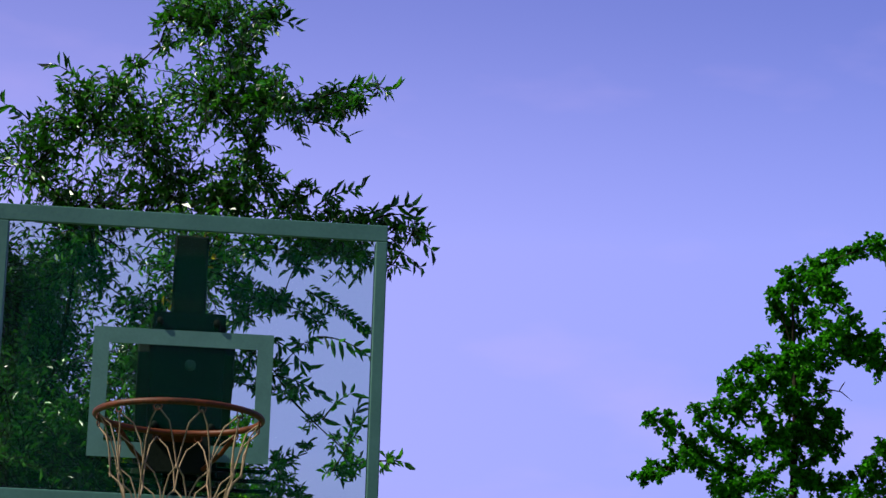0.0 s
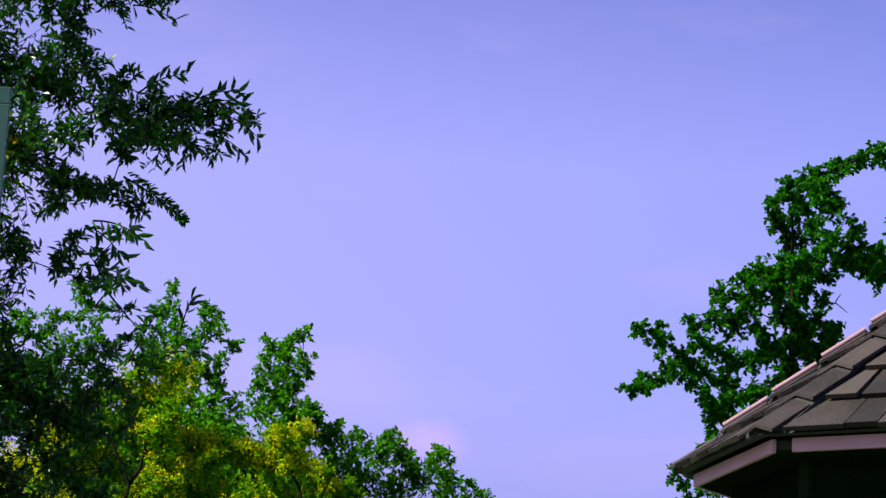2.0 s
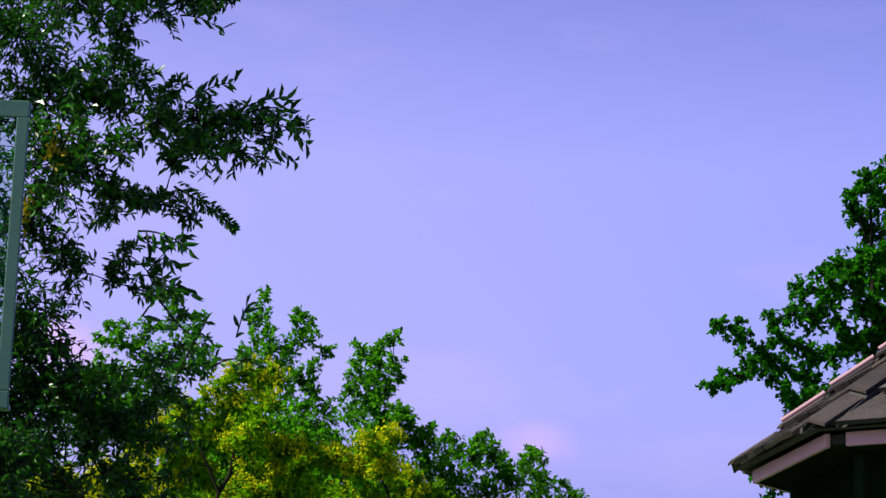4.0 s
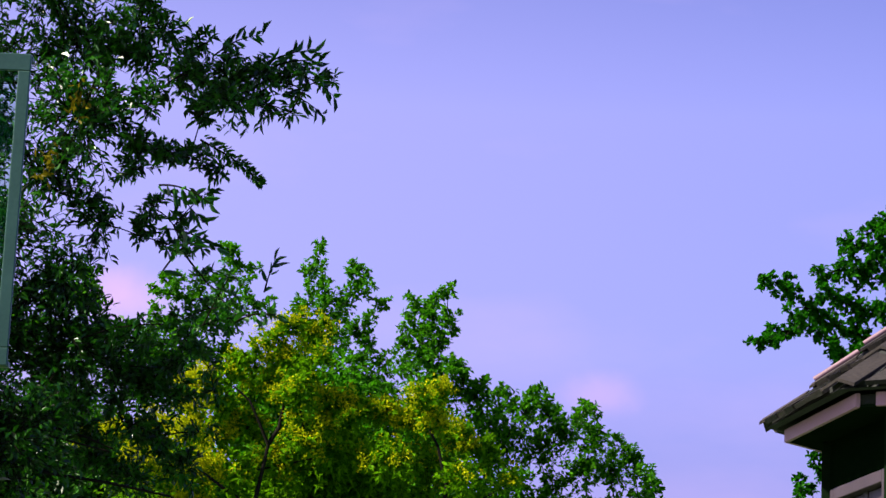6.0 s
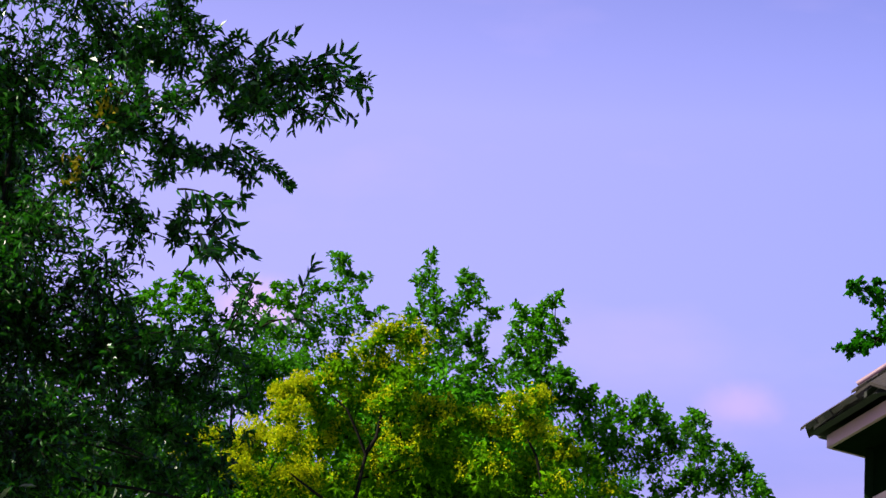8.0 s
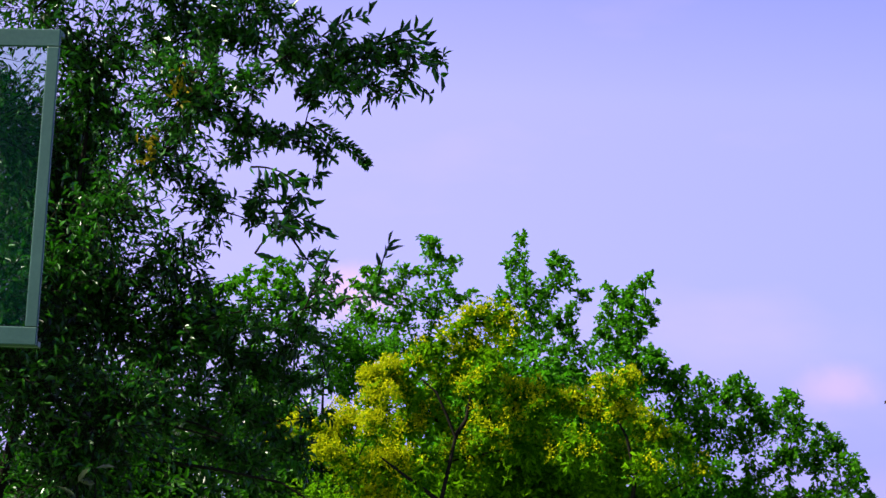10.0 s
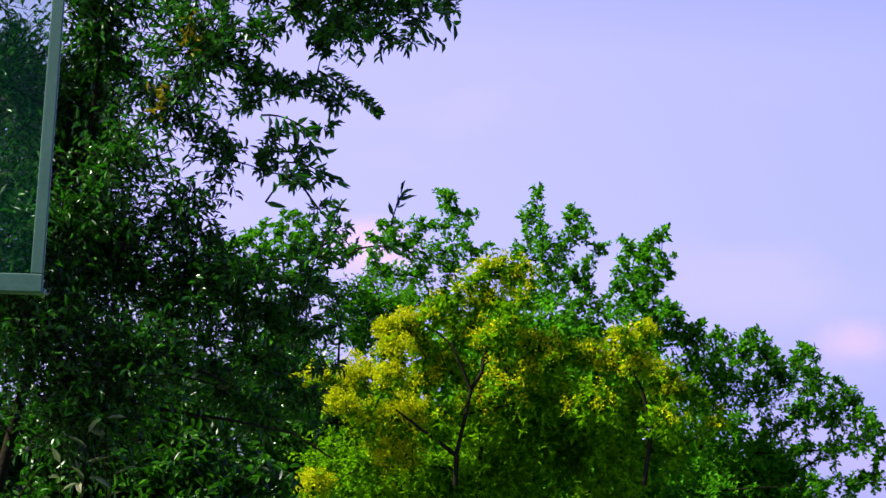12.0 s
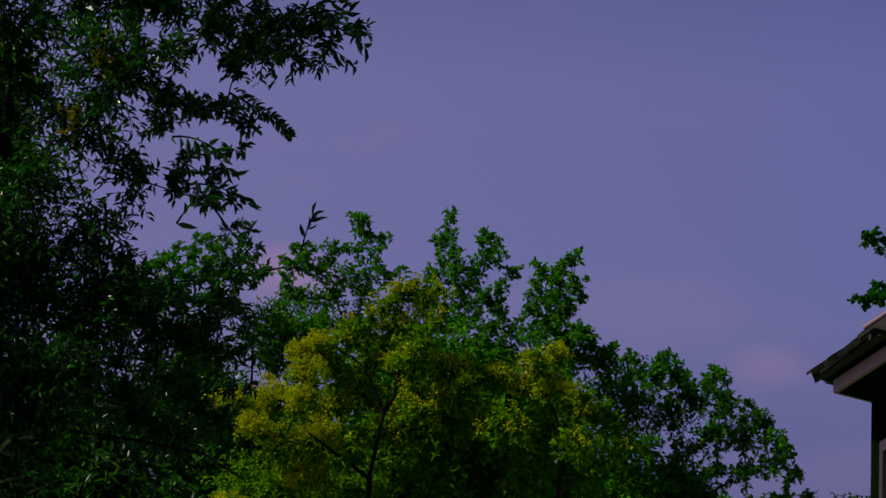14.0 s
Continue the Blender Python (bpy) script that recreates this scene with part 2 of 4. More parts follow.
def box(x0, x1, y0, y1, z0, z1, bevel=0.004, m=None):
    bm = bmesh.new()
    bmesh.ops.create_cube(bm, size=1)
    for v in bm.verts:
        v.co = Vector(((x0 + x1) / 2 + v.co.x * (x1 - x0), (y0 + y1) / 2 + v.co.y * (y1 - y0), (z0 + z1) / 2 + v.co.z * (z1 - z0)))
    if bevel:
        bmesh.ops.bevel(bm, geom=bm.edges[:], offset=bevel, segments=2, affect="EDGES", profile=0.5)
    if m:
        bmesh.ops.transform(bm, matrix=m, verts=bm.verts)
    return bm


def tube_arrays(points, radii, sides=8, closed=False):
    """Verts and quads of a tube along points; open ends unless closed into a ring."""
    pts = [Vector(p) for p in points]
    verts, quads = [], []
    side = None
    for i, p in enumerate(pts):
        a = pts[i - 1] if (i or closed) else p
        b = pts[(i + 1) % len(pts)] if (i < len(pts) - 1 or closed) else p
        d = (b - a).normalized()
        if side is None:
            side = d.orthogonal().normalized()
        side = (side - d * side.dot(d)).normalized()
        other = d.cross(side)
        for k in range(sides):
            g = 2 * math.pi * k / sides
            verts.append(p + (side * math.cos(g) + other * math.sin(g)) * radii[i])
    rings = len(pts) if closed else len(pts) - 1
    for i in range(rings):
        for k in range(sides):
            j = (i + 1) % len(pts)
            quads.append((i * sides + k, i * sides + (k + 1) % sides, j * sides + (k + 1) % sides, j * sides + k))
    return verts, quads


def join_arrays(pieces):
    verts, quads = [], []
    for v, q in pieces:
        o = len(verts)
        verts.extend(v)
        quads.extend(tuple(i + o for i in f) for f in q)
    return verts, quads


def tube(name, points, radii, mat, parent, sides=8, label="", closed=False):
    v, q = tube_arrays(points, radii, sides, closed)
    return under(new(name, mesh_of(name, v, q, mat, True)), parent, label)


def rod(name, a, b, r, mat, parent, sides=12, label=""):
    """A straight round bar with closed, slightly rounded ends."""
    a, b = Vector(a), Vector(b)
    d = (b - a).normalized()
    pts = [a, a + d * r * 0.02, a + d * r * 0.25, b - d * r * 0.25, b - d * r * 0.02, b]
    return tube(name, pts, [0.0005, r * 0.85, r, r, r * 0.85, 0.0005], mat, parent, sides, label)


def square_bar(name, a, b, w, h, mat, parent, label=""):
    """A rectangular steel section from a to b."""
    a, b = Vector(a), Vector(b)
    length = (b - a).length
    turn = (b - a).to_track_quat("Y", "Z").to_matrix().to_4x4()
    return part(name, box(-w / 2, w / 2, 0, length, -h / 2, h / 2, 0.006, Matrix.Translation(a) @ turn), mat, parent, label)


# ---------------------------------------------------------------- ground
def build_ground():
    rng = np.random.default_rng(5)
    edge = [-2500, -600, -150, -60, -30, -20, -14, -10, -7, -4, -2, 0, 2, 4, 7, 10, 14, 20, 30, 60, 150, 600, 2500]
    n = len(edge)
    verts = [(x, y + 10, 0.0 if max(abs(x), abs(y)) < 4 or max(abs(x), abs(y)) > 100 else float(rng.normal(0, 0.03))) for y in edge for x in edge]
    quads = [(j * n + i, j * n + i + 1, (j + 1) * n + i + 1, (j + 1) * n + i) for j in range(n - 1) for i in range(n - 1)]
    tagged(new("ground", mesh_of("ground", verts, quads, LAWN, True)), "green mown lawn with patchy short grass", "lawn", kind="structure")


build_ground()


# ---------------------------------------------------------------- trees
def leaf_arrays(base, way, side, up, length, width, curl=0.10):
    """Folded leaves: six corners and two halves each."""
    L, W = length[:, None], width[:, None]
    b = base
    q = np.stack([b, b + way * L * 0.30 + side * W * 0.46 + up * W * 0.16, b + way * L * 0.68 + side * W * 0.36 + up * W * 0.10,
                  b + way * L - up * L * curl, b + way * L * 0.68 - side * W * 0.36 + up * W * 0.10, b + way * L * 0.30 - side * W * 0.46 + up * W * 0.16], 1)
    k = np.arange(len(base))[:, None] * 6
    return q.reshape(-1, 3), np.concatenate([k + [0, 1, 2, 3], k + [0, 3, 4, 5]])


def unit(a):
    return a / np.maximum(np.linalg.norm(a, axis=1, keepdims=True), 1e-6)


def build_crown(tree, clumps, leaf, length, width, cover, lift, droop, seed, twig_leaves=11, reach=1.0, low=1.1, curl=0.12, stations=((0.0, 0.0032), (1.0, 0.0012))):
    """Twigs that spread from each limb's end, set with leaves; joined into the tree's crown and twigs."""
    rng = np.random.default_rng(seed)
    bases, ways, lens = [], [], []
    for x, y, z, r in clumps:
        amount = int(cover * math.pi * r * r / (0.6 * length * width) / twig_leaves) + 3
        d = unit(rng.normal(size=(amount, 3)) + [0, 0, lift])
        start = np.array([x, y, z]) + d * r * rng.uniform(0.0, 0.62, (amount, 1)) * [1, 1.15, 1]
        bases.append(start)
        ways.append(unit(d + rng.normal(0, 0.45, (amount, 3)) + [0, 0, lift * 0.4]))
        lens.append(np.clip(r * rng.uniform(0.3, 0.68, amount) * reach, length * low, length * 5))
    base, way, size = np.concatenate(bases), np.concatenate(ways), np.concatenate(lens)
    n = len(base)
    # twigs: three-sided, bending down towards their ends
    side = unit(np.cross(way, rng.normal(size=(n, 3))))
    other = np.cross(way, side)
    bend = np.array([0, 0, -1.0]) * droop
    tv, tq = [], []
    for s, thick in stations:
        centre = base + way * (size * s)[:, None] + bend * (size * s * s)[:, None]
        for g in (0, 2.094, 4.189):
            tv.append(centre + (side * math.cos(g) + other * math.sin(g)) * thick)
    tv = np.stack(tv, 1).reshape(-1, 3)
    k = np.arange(n)[:, None] * 3 * len(stations)
    tq = np.concatenate([k + [a + i, a + (i + 1) % 3, a + 3 + (i + 1) % 3, a + 3 + i] for a in range(0, 3 * len(stations) - 3, 3) for i in range(3)])
    tagged(under(new("twigwork", mesh_of("twigwork", tv, tq, BARK)), tree), kind="stuff")
    # leaves along the twigs
    s = np.tile((np.arange(twig_leaves) + 0.6) / twig_leaves, n) + rng.normal(0, 0.03, n * twig_leaves)
    rep = lambda a: np.repeat(a, twig_leaves, axis=0)
    at = rep(base) + rep(way) * (rep(size) * s)[:, None] + bend * (rep(size) * s * s)[:, None]
    turn = rng.uniform(0, 6.283, len(at))[:, None]
    out = rep(side) * np.cos(turn) + rep(other) * np.sin(turn)
    lw = unit(rep(way) * rng.uniform(0.35, 0.9, (len(at), 1)) + out + rng.normal(0, 0.25, (len(at), 3)) + [0, 0, -droop * 0.9])
    ls = unit(np.cross(lw, np.array([0, 0, 1.0]) + rng.normal(0, 0.55, (len(at), 3))))
    lu = np.cross(ls, lw)
    v, q = leaf_arrays(at, lw, ls, lu, length * rng.uniform(0.6, 1.15, len(at)), width * rng.uniform(0.7, 1.2, len(at)), curl * rng.uniform(0.2, 1.8, (len(at), 1)))
    under(new("crown", mesh_of("crown", v, q, leaf)), tree)
    return base, way, size


def build_wood(tree, foot, top, girth, clumps, seed, big=7, slim=1.0):
    """A tapered, slightly crooked trunk with limbs that run out to the foliage."""
    rng = random.Random(seed)
    foot, top = Vector(foot), Vector(top)
    trunk, radii = [], []
    steps = 14
    for i in range(steps + 1):
        s = i / steps
        p = foot.lerp(top, s)
        sway = 0.05 * (top - foot).length * math.sin(s * 3.1)
        p += Vector((math.sin(s * 5 + seed) * sway * 0.35, math.cos(s * 4 + seed) * sway * 0.35, 0))
        trunk.append(p)
        radii.append(girth * (1.45 - 0.45 * min(1, s * 8)) * (1 - 0.93 * s) + 0.003)
    trunk[0].z -= 0.05
    tube("trunk", trunk, radii, BARK, tree, 12)
    def off_axis(c):
        return min((Vector(c[:3]) - p).length for p in trunk)

    joined, shoots = [], []
    for i, (x, y, z, r) in enumerate(sorted(clumps, key=off_axis)):
        end = Vector((x, y, z))
        # grow from the trunk, lower down, or from a nearer limb's end
        best = min(range(2, steps), key=lambda j: abs(trunk[j].z - (z - 0.55 * (Vector((x, y, 0)) - Vector((trunk[j].x, trunk[j].y, 0))).length - 0.1)))
        start, room = trunk[best], radii[best] * 0.45
        for p in joined:
            if (p - end).length < (start - end).length * 0.9 and p.z < z + 0.35:
                start, room = p, 0.016
        joined.append(end)
        if room == 0.016 and (end - start).length > 0.22:
            for share in (0.35, 0.7):
                shoots.append((*start.lerp(end, share), min(0.07, r)))
        mid = start.lerp(end, 0.5) + Vector((rng.uniform(-0.08, 0.08), rng.uniform(-0.08, 0.08), rng.uniform(-0.02, 0.12))) * (end - start).length
        pts = []
        for k in range(7):
            s = k / 6
            pts.append(start * (1 - s) ** 2 + mid * 2 * s * (1 - s) + end * s * s)
        thick = slim * min(room, 0.006 + 0.02 * r + 0.006 * (end - start).length)
        sizes = [max(0.003, thick * (1 - 0.9 * k / 6)) for k in range(7)]
        tube("limb" if i < big else "branch", pts, sizes, BARK, tree, 8 if i < big else 6)
    return shoots


def fill(centre, spread, bottom, top, count, r, seed):
    """More limb ends to round a crown out below and behind."""
    rng = random.Random(seed)
    made = []
    for _ in range(count):
        a, d = rng.uniform(0, 6.283), math.sqrt(rng.random())
        z = rng.uniform(bottom, top)
        k = 1 - 0.5 * abs(2 * (z - bottom) / (top - bottom) - 1)
        made.append((centre[0] + spread[0] * d * k * math.cos(a), centre[1] + spread[1] * d * k * math.sin(a), z, r * rng.uniform(0.7, 1.2)))
    return made


def tree_thing(label):
    return tagged(new("tree"), label, "tree")


# limb ends: x, y, z and the radius of the foliage there
WILLOW_HIGH = [
    (-0.49, 7.26, 5.89, 0.25), (-0.61, 7.55, 6.31, 0.25), (-1.10, 7.39, 5.39, 0.23), (-1.37, 7.61, 5.21, 0.22), (-0.81, 7.64, 5.42, 0.28),
    (-0.52, 7.10, 5.47, 0.24), (-0.24, 7.04, 5.43, 0.17), (0.11, 7.84, 5.72, 0.11), (0.21, 7.28, 5.59, 0.06), (0.29, 7.25, 5.61, 0.03),
    (-0.30, 7.99, 6.17, 0.10), (-0.20, 7.48, 6.09, 0.06), (-0.68, 7.84, 5.17, 0.28), (-0.33, 7.49, 5.18, 0.19), (-1.08, 7.65, 4.95, 0.31),
    (-0.53, 7.18, 4.66, 0.29), (-1.82, 7.64, 5.10, 0.31), (-1.64, 7.87, 4.69, 0.37),
]
WILLOW_MID = [
    (0.11, 7.52, 4.94, 0.15), (0.26, 7.62, 4.98, 0.12), (0.39, 7.59, 4.96, 0.08), (0.49, 7.33, 4.93, 0.05), (0.57, 7.62, 4.99, 0.03),
    (0.26, 7.55, 4.84, 0.07), (0.40, 7.43, 4.78, 0.04), (0.15, 7.31, 4.78, 0.13), (-0.10, 7.67, 5.15, 0.06), (-0.01, 7.50, 5.13, 0.04),
    (0.07, 7.61, 4.52, 0.04), (-0.01, 7.68, 4.59, 0.06), (0.00, 7.60, 4.41, 0.04), (-0.01, 7.69, 4.19, 0.02), (-0.05, 7.46, 4.10, 0.03),
    (-0.13, 7.64, 4.27, 0.06), (0.12, 6.90, 3.67, 0.04), (0.25, 7.09, 3.75, 0.04), (0.39, 7.08, 3.76, 0.03), (0.23, 6.76, 3.85, 0.02),
]
WILLOW_LOW = [
    (-0.10, 7.30, 4.91, 0.13), (-0.26, 7.35, 4.78, 0.13), (-0.04, 7.78, 4.86, 0.09), (-0.45, 7.47, 5.05, 0.14), (-0.23, 7.59, 5.20, 0.09),
    (-0.46, 7.40, 4.73, 0.13), (-0.30, 7.51, 4.59, 0.11), (-0.15, 7.44, 4.58, 0.06), (-0.30, 7.37, 4.46, 0.10), (-0.19, 7.60, 4.60, 0.08),
    (0.06, 7.59, 4.54, 0.04), (-0.10, 7.90, 4.69, 0.05), (-0.24, 7.69, 4.36, 0.06), (-0.34, 7.93, 4.28, 0.05), (-0.13, 7.86, 4.21, 0.02),
    (-0.54, 7.98, 4.34, 0.16), (-0.73, 7.68, 4.51, 0.21), (-0.84, 7.19, 4.13, 0.26), (-0.67, 7.86, 4.03, 0.21), (-1.02, 7.95, 3.77, 0.36),
    (-0.62, 7.90, 3.73, 0.27), (-1.46, 7.58, 4.00, 0.40), (-1.37, 7.71, 3.49, 0.40), (-0.77, 7.23, 3.19, 0.31),
]
WILLOW_BOUGH = [
    (-0.09, 7.55, 5.10, 0.08), (0.11, 7.49, 5.02, 0.08), (0.26, 7.47, 4.97, 0.07), (0.03, 7.77, 4.94, 0.07), (-0.18, 7.63, 5.02, 0.09),
    (0.35, 7.68, 5.06, 0.05), (0.42, 7.62, 4.95, 0.04), (0.24, 7.55, 4.85, 0.04), (-0.32, 7.69, 5.09, 0.09), (-0.05, 7.63, 4.79, 0.05),
    (0.51, 7.71, 5.02, 0.03),
]
WILLOW_CORE = [
    (-0.25, 7.40, 5.58, 0.13), (-0.11, 7.43, 5.50, 0.11), (-0.39, 7.55, 5.77, 0.12), (-0.73, 7.31, 5.91, 0.08), (-0.77, 7.31, 5.79, 0.07),
    (0.00, 7.50, 5.57, 0.07), (-0.32, 7.39, 5.33, 0.11), (-1.18, 7.33, 5.51, 0.09), (-1.29, 7.35, 5.36, 0.09), (-0.98, 7.31, 5.51, 0.11),
    (-0.88, 7.23, 5.63, 0.07), (0.11, 7.47, 5.53, 0.06),
]
WILLOW_SKIRT = [
    (0.05, 7.77, 3.91, 0.03), (-0.06, 8.00, 3.90, 0.05), (-0.10, 7.70, 3.81, 0.07), (-0.06, 8.29, 3.83, 0.04), (0.06, 7.76, 3.63, 0.05),
    (-0.12, 8.05, 3.71, 0.10), (-0.35, 8.38, 3.84, 0.09), (0.08, 7.91, 3.53, 0.05), (-0.14, 8.42, 3.57, 0.11), (-0.28, 8.21, 3.59, 0.13),
    (-0.42, 8.04, 3.67, 0.13), (-0.00, 8.12, 3.37, 0.07), (-0.19, 8.08, 3.33, 0.13), (-0.34, 7.87, 3.37, 0.13), (-0.66, 8.45, 3.62, 0.16),
    (-0.04, 7.91, 3.15, 0.11), (-0.35, 8.44, 3.18, 0.14), (-0.58, 8.32, 3.29, 0.16), (-0.63, 7.58, 3.32, 0.15), (-0.56, 7.78, 3.73, 0.11),
    (-0.73, 7.98, 3.65, 0.14), (-0.54, 8.28, 3.92, 0.08),
]
PALE_LIMBS = [
    (-5.89, 39.67, 10.50, 0.12), (-5.53, 38.38, 10.29, 0.09), (-5.39, 39.32, 10.35, 0.12), (-5.47, 38.98, 10.13, 0.19), (-6.02, 39.62, 10.34, 0.14),
    (-6.17, 38.87, 10.09, 0.19), (-5.90, 39.59, 10.09, 0.25), (-6.29, 38.52, 9.92, 0.17), (-5.41, 39.69, 10.08, 0.15), (-5.57, 38.88, 9.72, 0.25),
    (-5.99, 38.56, 9.60, 0.26), (-6.52, 38.78, 9.77, 0.23), (-5.22, 39.18, 9.74, 0.11), (-6.60, 38.35, 9.40, 0.26), (-7.00, 38.84, 9.69, 0.23),
    (-6.10, 38.32, 9.14, 0.34), (-5.46, 38.40, 9.17, 0.28), (-7.20, 38.54, 9.24, 0.32), (-6.71, 38.62, 8.89, 0.38), (-5.12, 38.68, 9.14, 0.21),
    (-5.98, 39.39, 8.85, 0.38),
]
ROUND_TOP = [
    (5.96, 18.77, 8.23, 0.12), (5.96, 19.41, 8.33, 0.08), (5.70, 19.34, 8.21, 0.14), (5.39, 18.88, 7.99, 0.14), (5.20, 19.10, 7.92, 0.14),
    (5.03, 19.05, 7.72, 0.11), (5.11, 19.24, 7.59, 0.09), (5.36, 19.36, 7.78, 0.15), (5.42, 18.73, 7.82, 0.17), (5.52, 18.68, 7.62, 0.15),
    (5.87, 19.40, 7.66, 0.12), (5.43, 19.04, 7.52, 0.14), (5.29, 19.34, 7.45, 0.14), (5.51, 18.65, 7.31, 0.16), (5.87, 19.05, 7.36, 0.14),
    (6.09, 19.30, 7.39, 0.12), (6.00, 18.86, 7.04, 0.09), (6.05, 19.50, 7.28, 0.11), (5.82, 19.46, 7.32, 0.12), (5.34, 18.68, 7.15, 0.13),
    (5.12, 18.67, 7.11, 0.13), (6.28, 19.14, 8.25, 0.14),
]
ROUND_MIDDLE = [
    (5.02, 19.56, 7.23, 0.14), (4.86, 19.55, 7.10, 0.14), (4.51, 18.66, 6.74, 0.13), (4.91, 18.68, 6.82, 0.15), (5.28, 19.44, 7.06, 0.12),
    (5.44, 19.34, 7.05, 0.09), (4.86, 19.27, 6.82, 0.14), (5.09, 18.91, 6.67, 0.13), (4.51, 19.21, 6.66, 0.12), (4.33, 19.21, 6.58, 0.11),
    (4.69, 19.18, 6.61, 0.14), (4.87, 18.76, 6.47, 0.15), (5.30, 19.03, 6.70, 0.11), (5.47, 18.99, 6.67, 0.11), (5.68, 19.32, 6.69, 0.09),
    (5.72, 19.59, 6.56, 0.12), (5.84, 19.55, 6.49, 0.07), (5.39, 19.14, 6.42, 0.11), (5.18, 19.04, 6.42, 0.12), (5.38, 18.87, 6.16, 0.12),
    (6.12, 18.64, 7.15, 0.15), (6.18, 18.63, 7.46, 0.18),
]
ROUND_LEFT = [
    (3.79, 18.69, 6.41, 0.08), (4.01, 18.94, 6.46, 0.08), (4.07, 18.80, 6.33, 0.07), (4.04, 18.98, 6.25, 0.05), (4.23, 19.00, 6.24, 0.11),
    (4.34, 18.55, 6.29, 0.12), (4.07, 18.51, 6.03, 0.09), (4.41, 19.17, 6.13, 0.13), (4.59, 18.71, 6.21, 0.15), (4.79, 18.69, 6.18, 0.15),
    (4.69, 19.30, 6.08, 0.15), (3.71, 18.88, 5.89, 0.05), (3.87, 19.17, 6.03, 0.07), (3.93, 18.88, 5.92, 0.06), (4.05, 19.01, 6.04, 0.05),
    (4.39, 18.62, 5.85, 0.09), (4.68, 19.01, 5.85, 0.13), (4.97, 19.19, 5.98, 0.15), (5.27, 18.92, 5.98, 0.15), (5.46, 19.09, 5.93, 0.15),
    (5.60, 19.04, 5.96, 0.09), (4.76, 18.55, 5.60, 0.15),
]
ROUND_LOW = [
    (5.87, 18.88, 6.09, 0.11), (5.95, 18.72, 6.27, 0.08), (6.07, 19.08, 5.96, 0.18), (6.15, 18.79, 6.18, 0.18), (5.72, 18.68, 5.78, 0.13),
    (4.76, 19.08, 5.50, 0.16), (5.28, 19.70, 5.81, 0.18), (5.49, 19.56, 5.70, 0.18), (4.80, 19.52, 5.36, 0.14), (4.89, 18.87, 5.18, 0.18),
    (5.65, 19.24, 5.63, 0.18), (4.52, 18.93, 5.71, 0.12), (4.70, 18.81, 5.01, 0.12), (4.46, 18.73, 5.37, 0.09),
]
ROUND_SKIRT = [
    (4.28, 19.03, 4.89, 0.03), (4.18, 19.05, 4.69, 0.05), (4.27, 19.13, 4.62, 0.05), (4.13, 18.91, 4.52, 0.04), (4.33, 19.06, 4.76, 0.03),
    (4.30, 19.16, 4.47, 0.06),
    (4.17, 18.83, 5.18, 0.04), (4.27, 18.95, 5.11, 0.05), (4.10, 18.70, 5.08, 0.03), (4.32, 19.09, 5.02, 0.05),
]
ROUND_CORE = [
    (5.33, 19.12, 7.13, 0.14), (5.31, 19.17, 6.89, 0.14), (5.58, 19.37, 7.16, 0.12), (5.43, 19.42, 6.63, 0.13), (5.58, 19.41, 6.95, 0.10),
    (5.54, 18.99, 6.52, 0.11), (5.28, 19.46, 6.26, 0.13), (5.61, 19.04, 6.26, 0.08), (5.43, 18.94, 6.36, 0.13), (4.99, 18.78, 6.30, 0.15),
    (5.29, 19.11, 6.32, 0.14), (5.07, 18.82, 7.02, 0.12),
]
EDGE_LIMBS = [
    (5.17, 40.06, 6.29, 0.36), (4.90, 40.30, 6.24, 0.24), (5.56, 40.30, 6.30, 0.28), (5.38, 40.44, 6.01, 0.47), (4.96, 39.74, 5.84, 0.42),
]
FAR_LIMBS_A = [
    (-3.33, 41.20, 11.25, 0.11), (-3.53, 41.39, 11.31, 0.07), (-3.25, 41.47, 11.28, 0.09), (-3.43, 41.71, 11.12, 0.12), (-3.19, 41.38, 10.96, 0.12),
    (-2.97, 41.68, 10.98, 0.11), (-2.70, 40.25, 10.74, 0.06), (-2.98, 40.94, 10.62, 0.11), (-3.00, 41.71, 10.52, 0.13), (-2.55, 41.24, 10.34, 0.08),
    (-2.88, 41.64, 10.26, 0.20), (-3.10, 40.38, 10.26, 0.16), (-3.47, 40.95, 10.61, 0.12), (-3.73, 40.59, 10.55, 0.20), (-4.19, 41.07, 10.64, 0.15),
    (-4.45, 41.12, 10.65, 0.12), (-4.48, 40.22, 10.24, 0.12), (-4.20, 40.55, 10.26, 0.25), (-3.81, 40.65, 10.19, 0.27), (-3.54, 41.67, 10.29, 0.26),
    (-4.61, 41.43, 10.09, 0.20), (-4.53, 40.46, 9.61, 0.15),
]
FAR_LIMBS_A_LOW = [
    (-4.30, 41.47, 9.83, 0.35), (-3.80, 41.52, 9.85, 0.38), (-3.14, 40.98, 9.87, 0.30), (-4.62, 40.62, 9.26, 0.14), (-4.34, 40.20, 9.05, 0.19),
    (-3.94, 41.26, 9.30, 0.40), (-3.31, 40.95, 9.26, 0.39),
]
FAR_LIMBS_A_EDGE = [
    (-4.62, 39.66, 8.50, 0.17), (-4.46, 40.19, 8.62, 0.23), (-3.96, 40.13, 8.61, 0.34), (-4.51, 39.98, 8.28, 0.23),
]
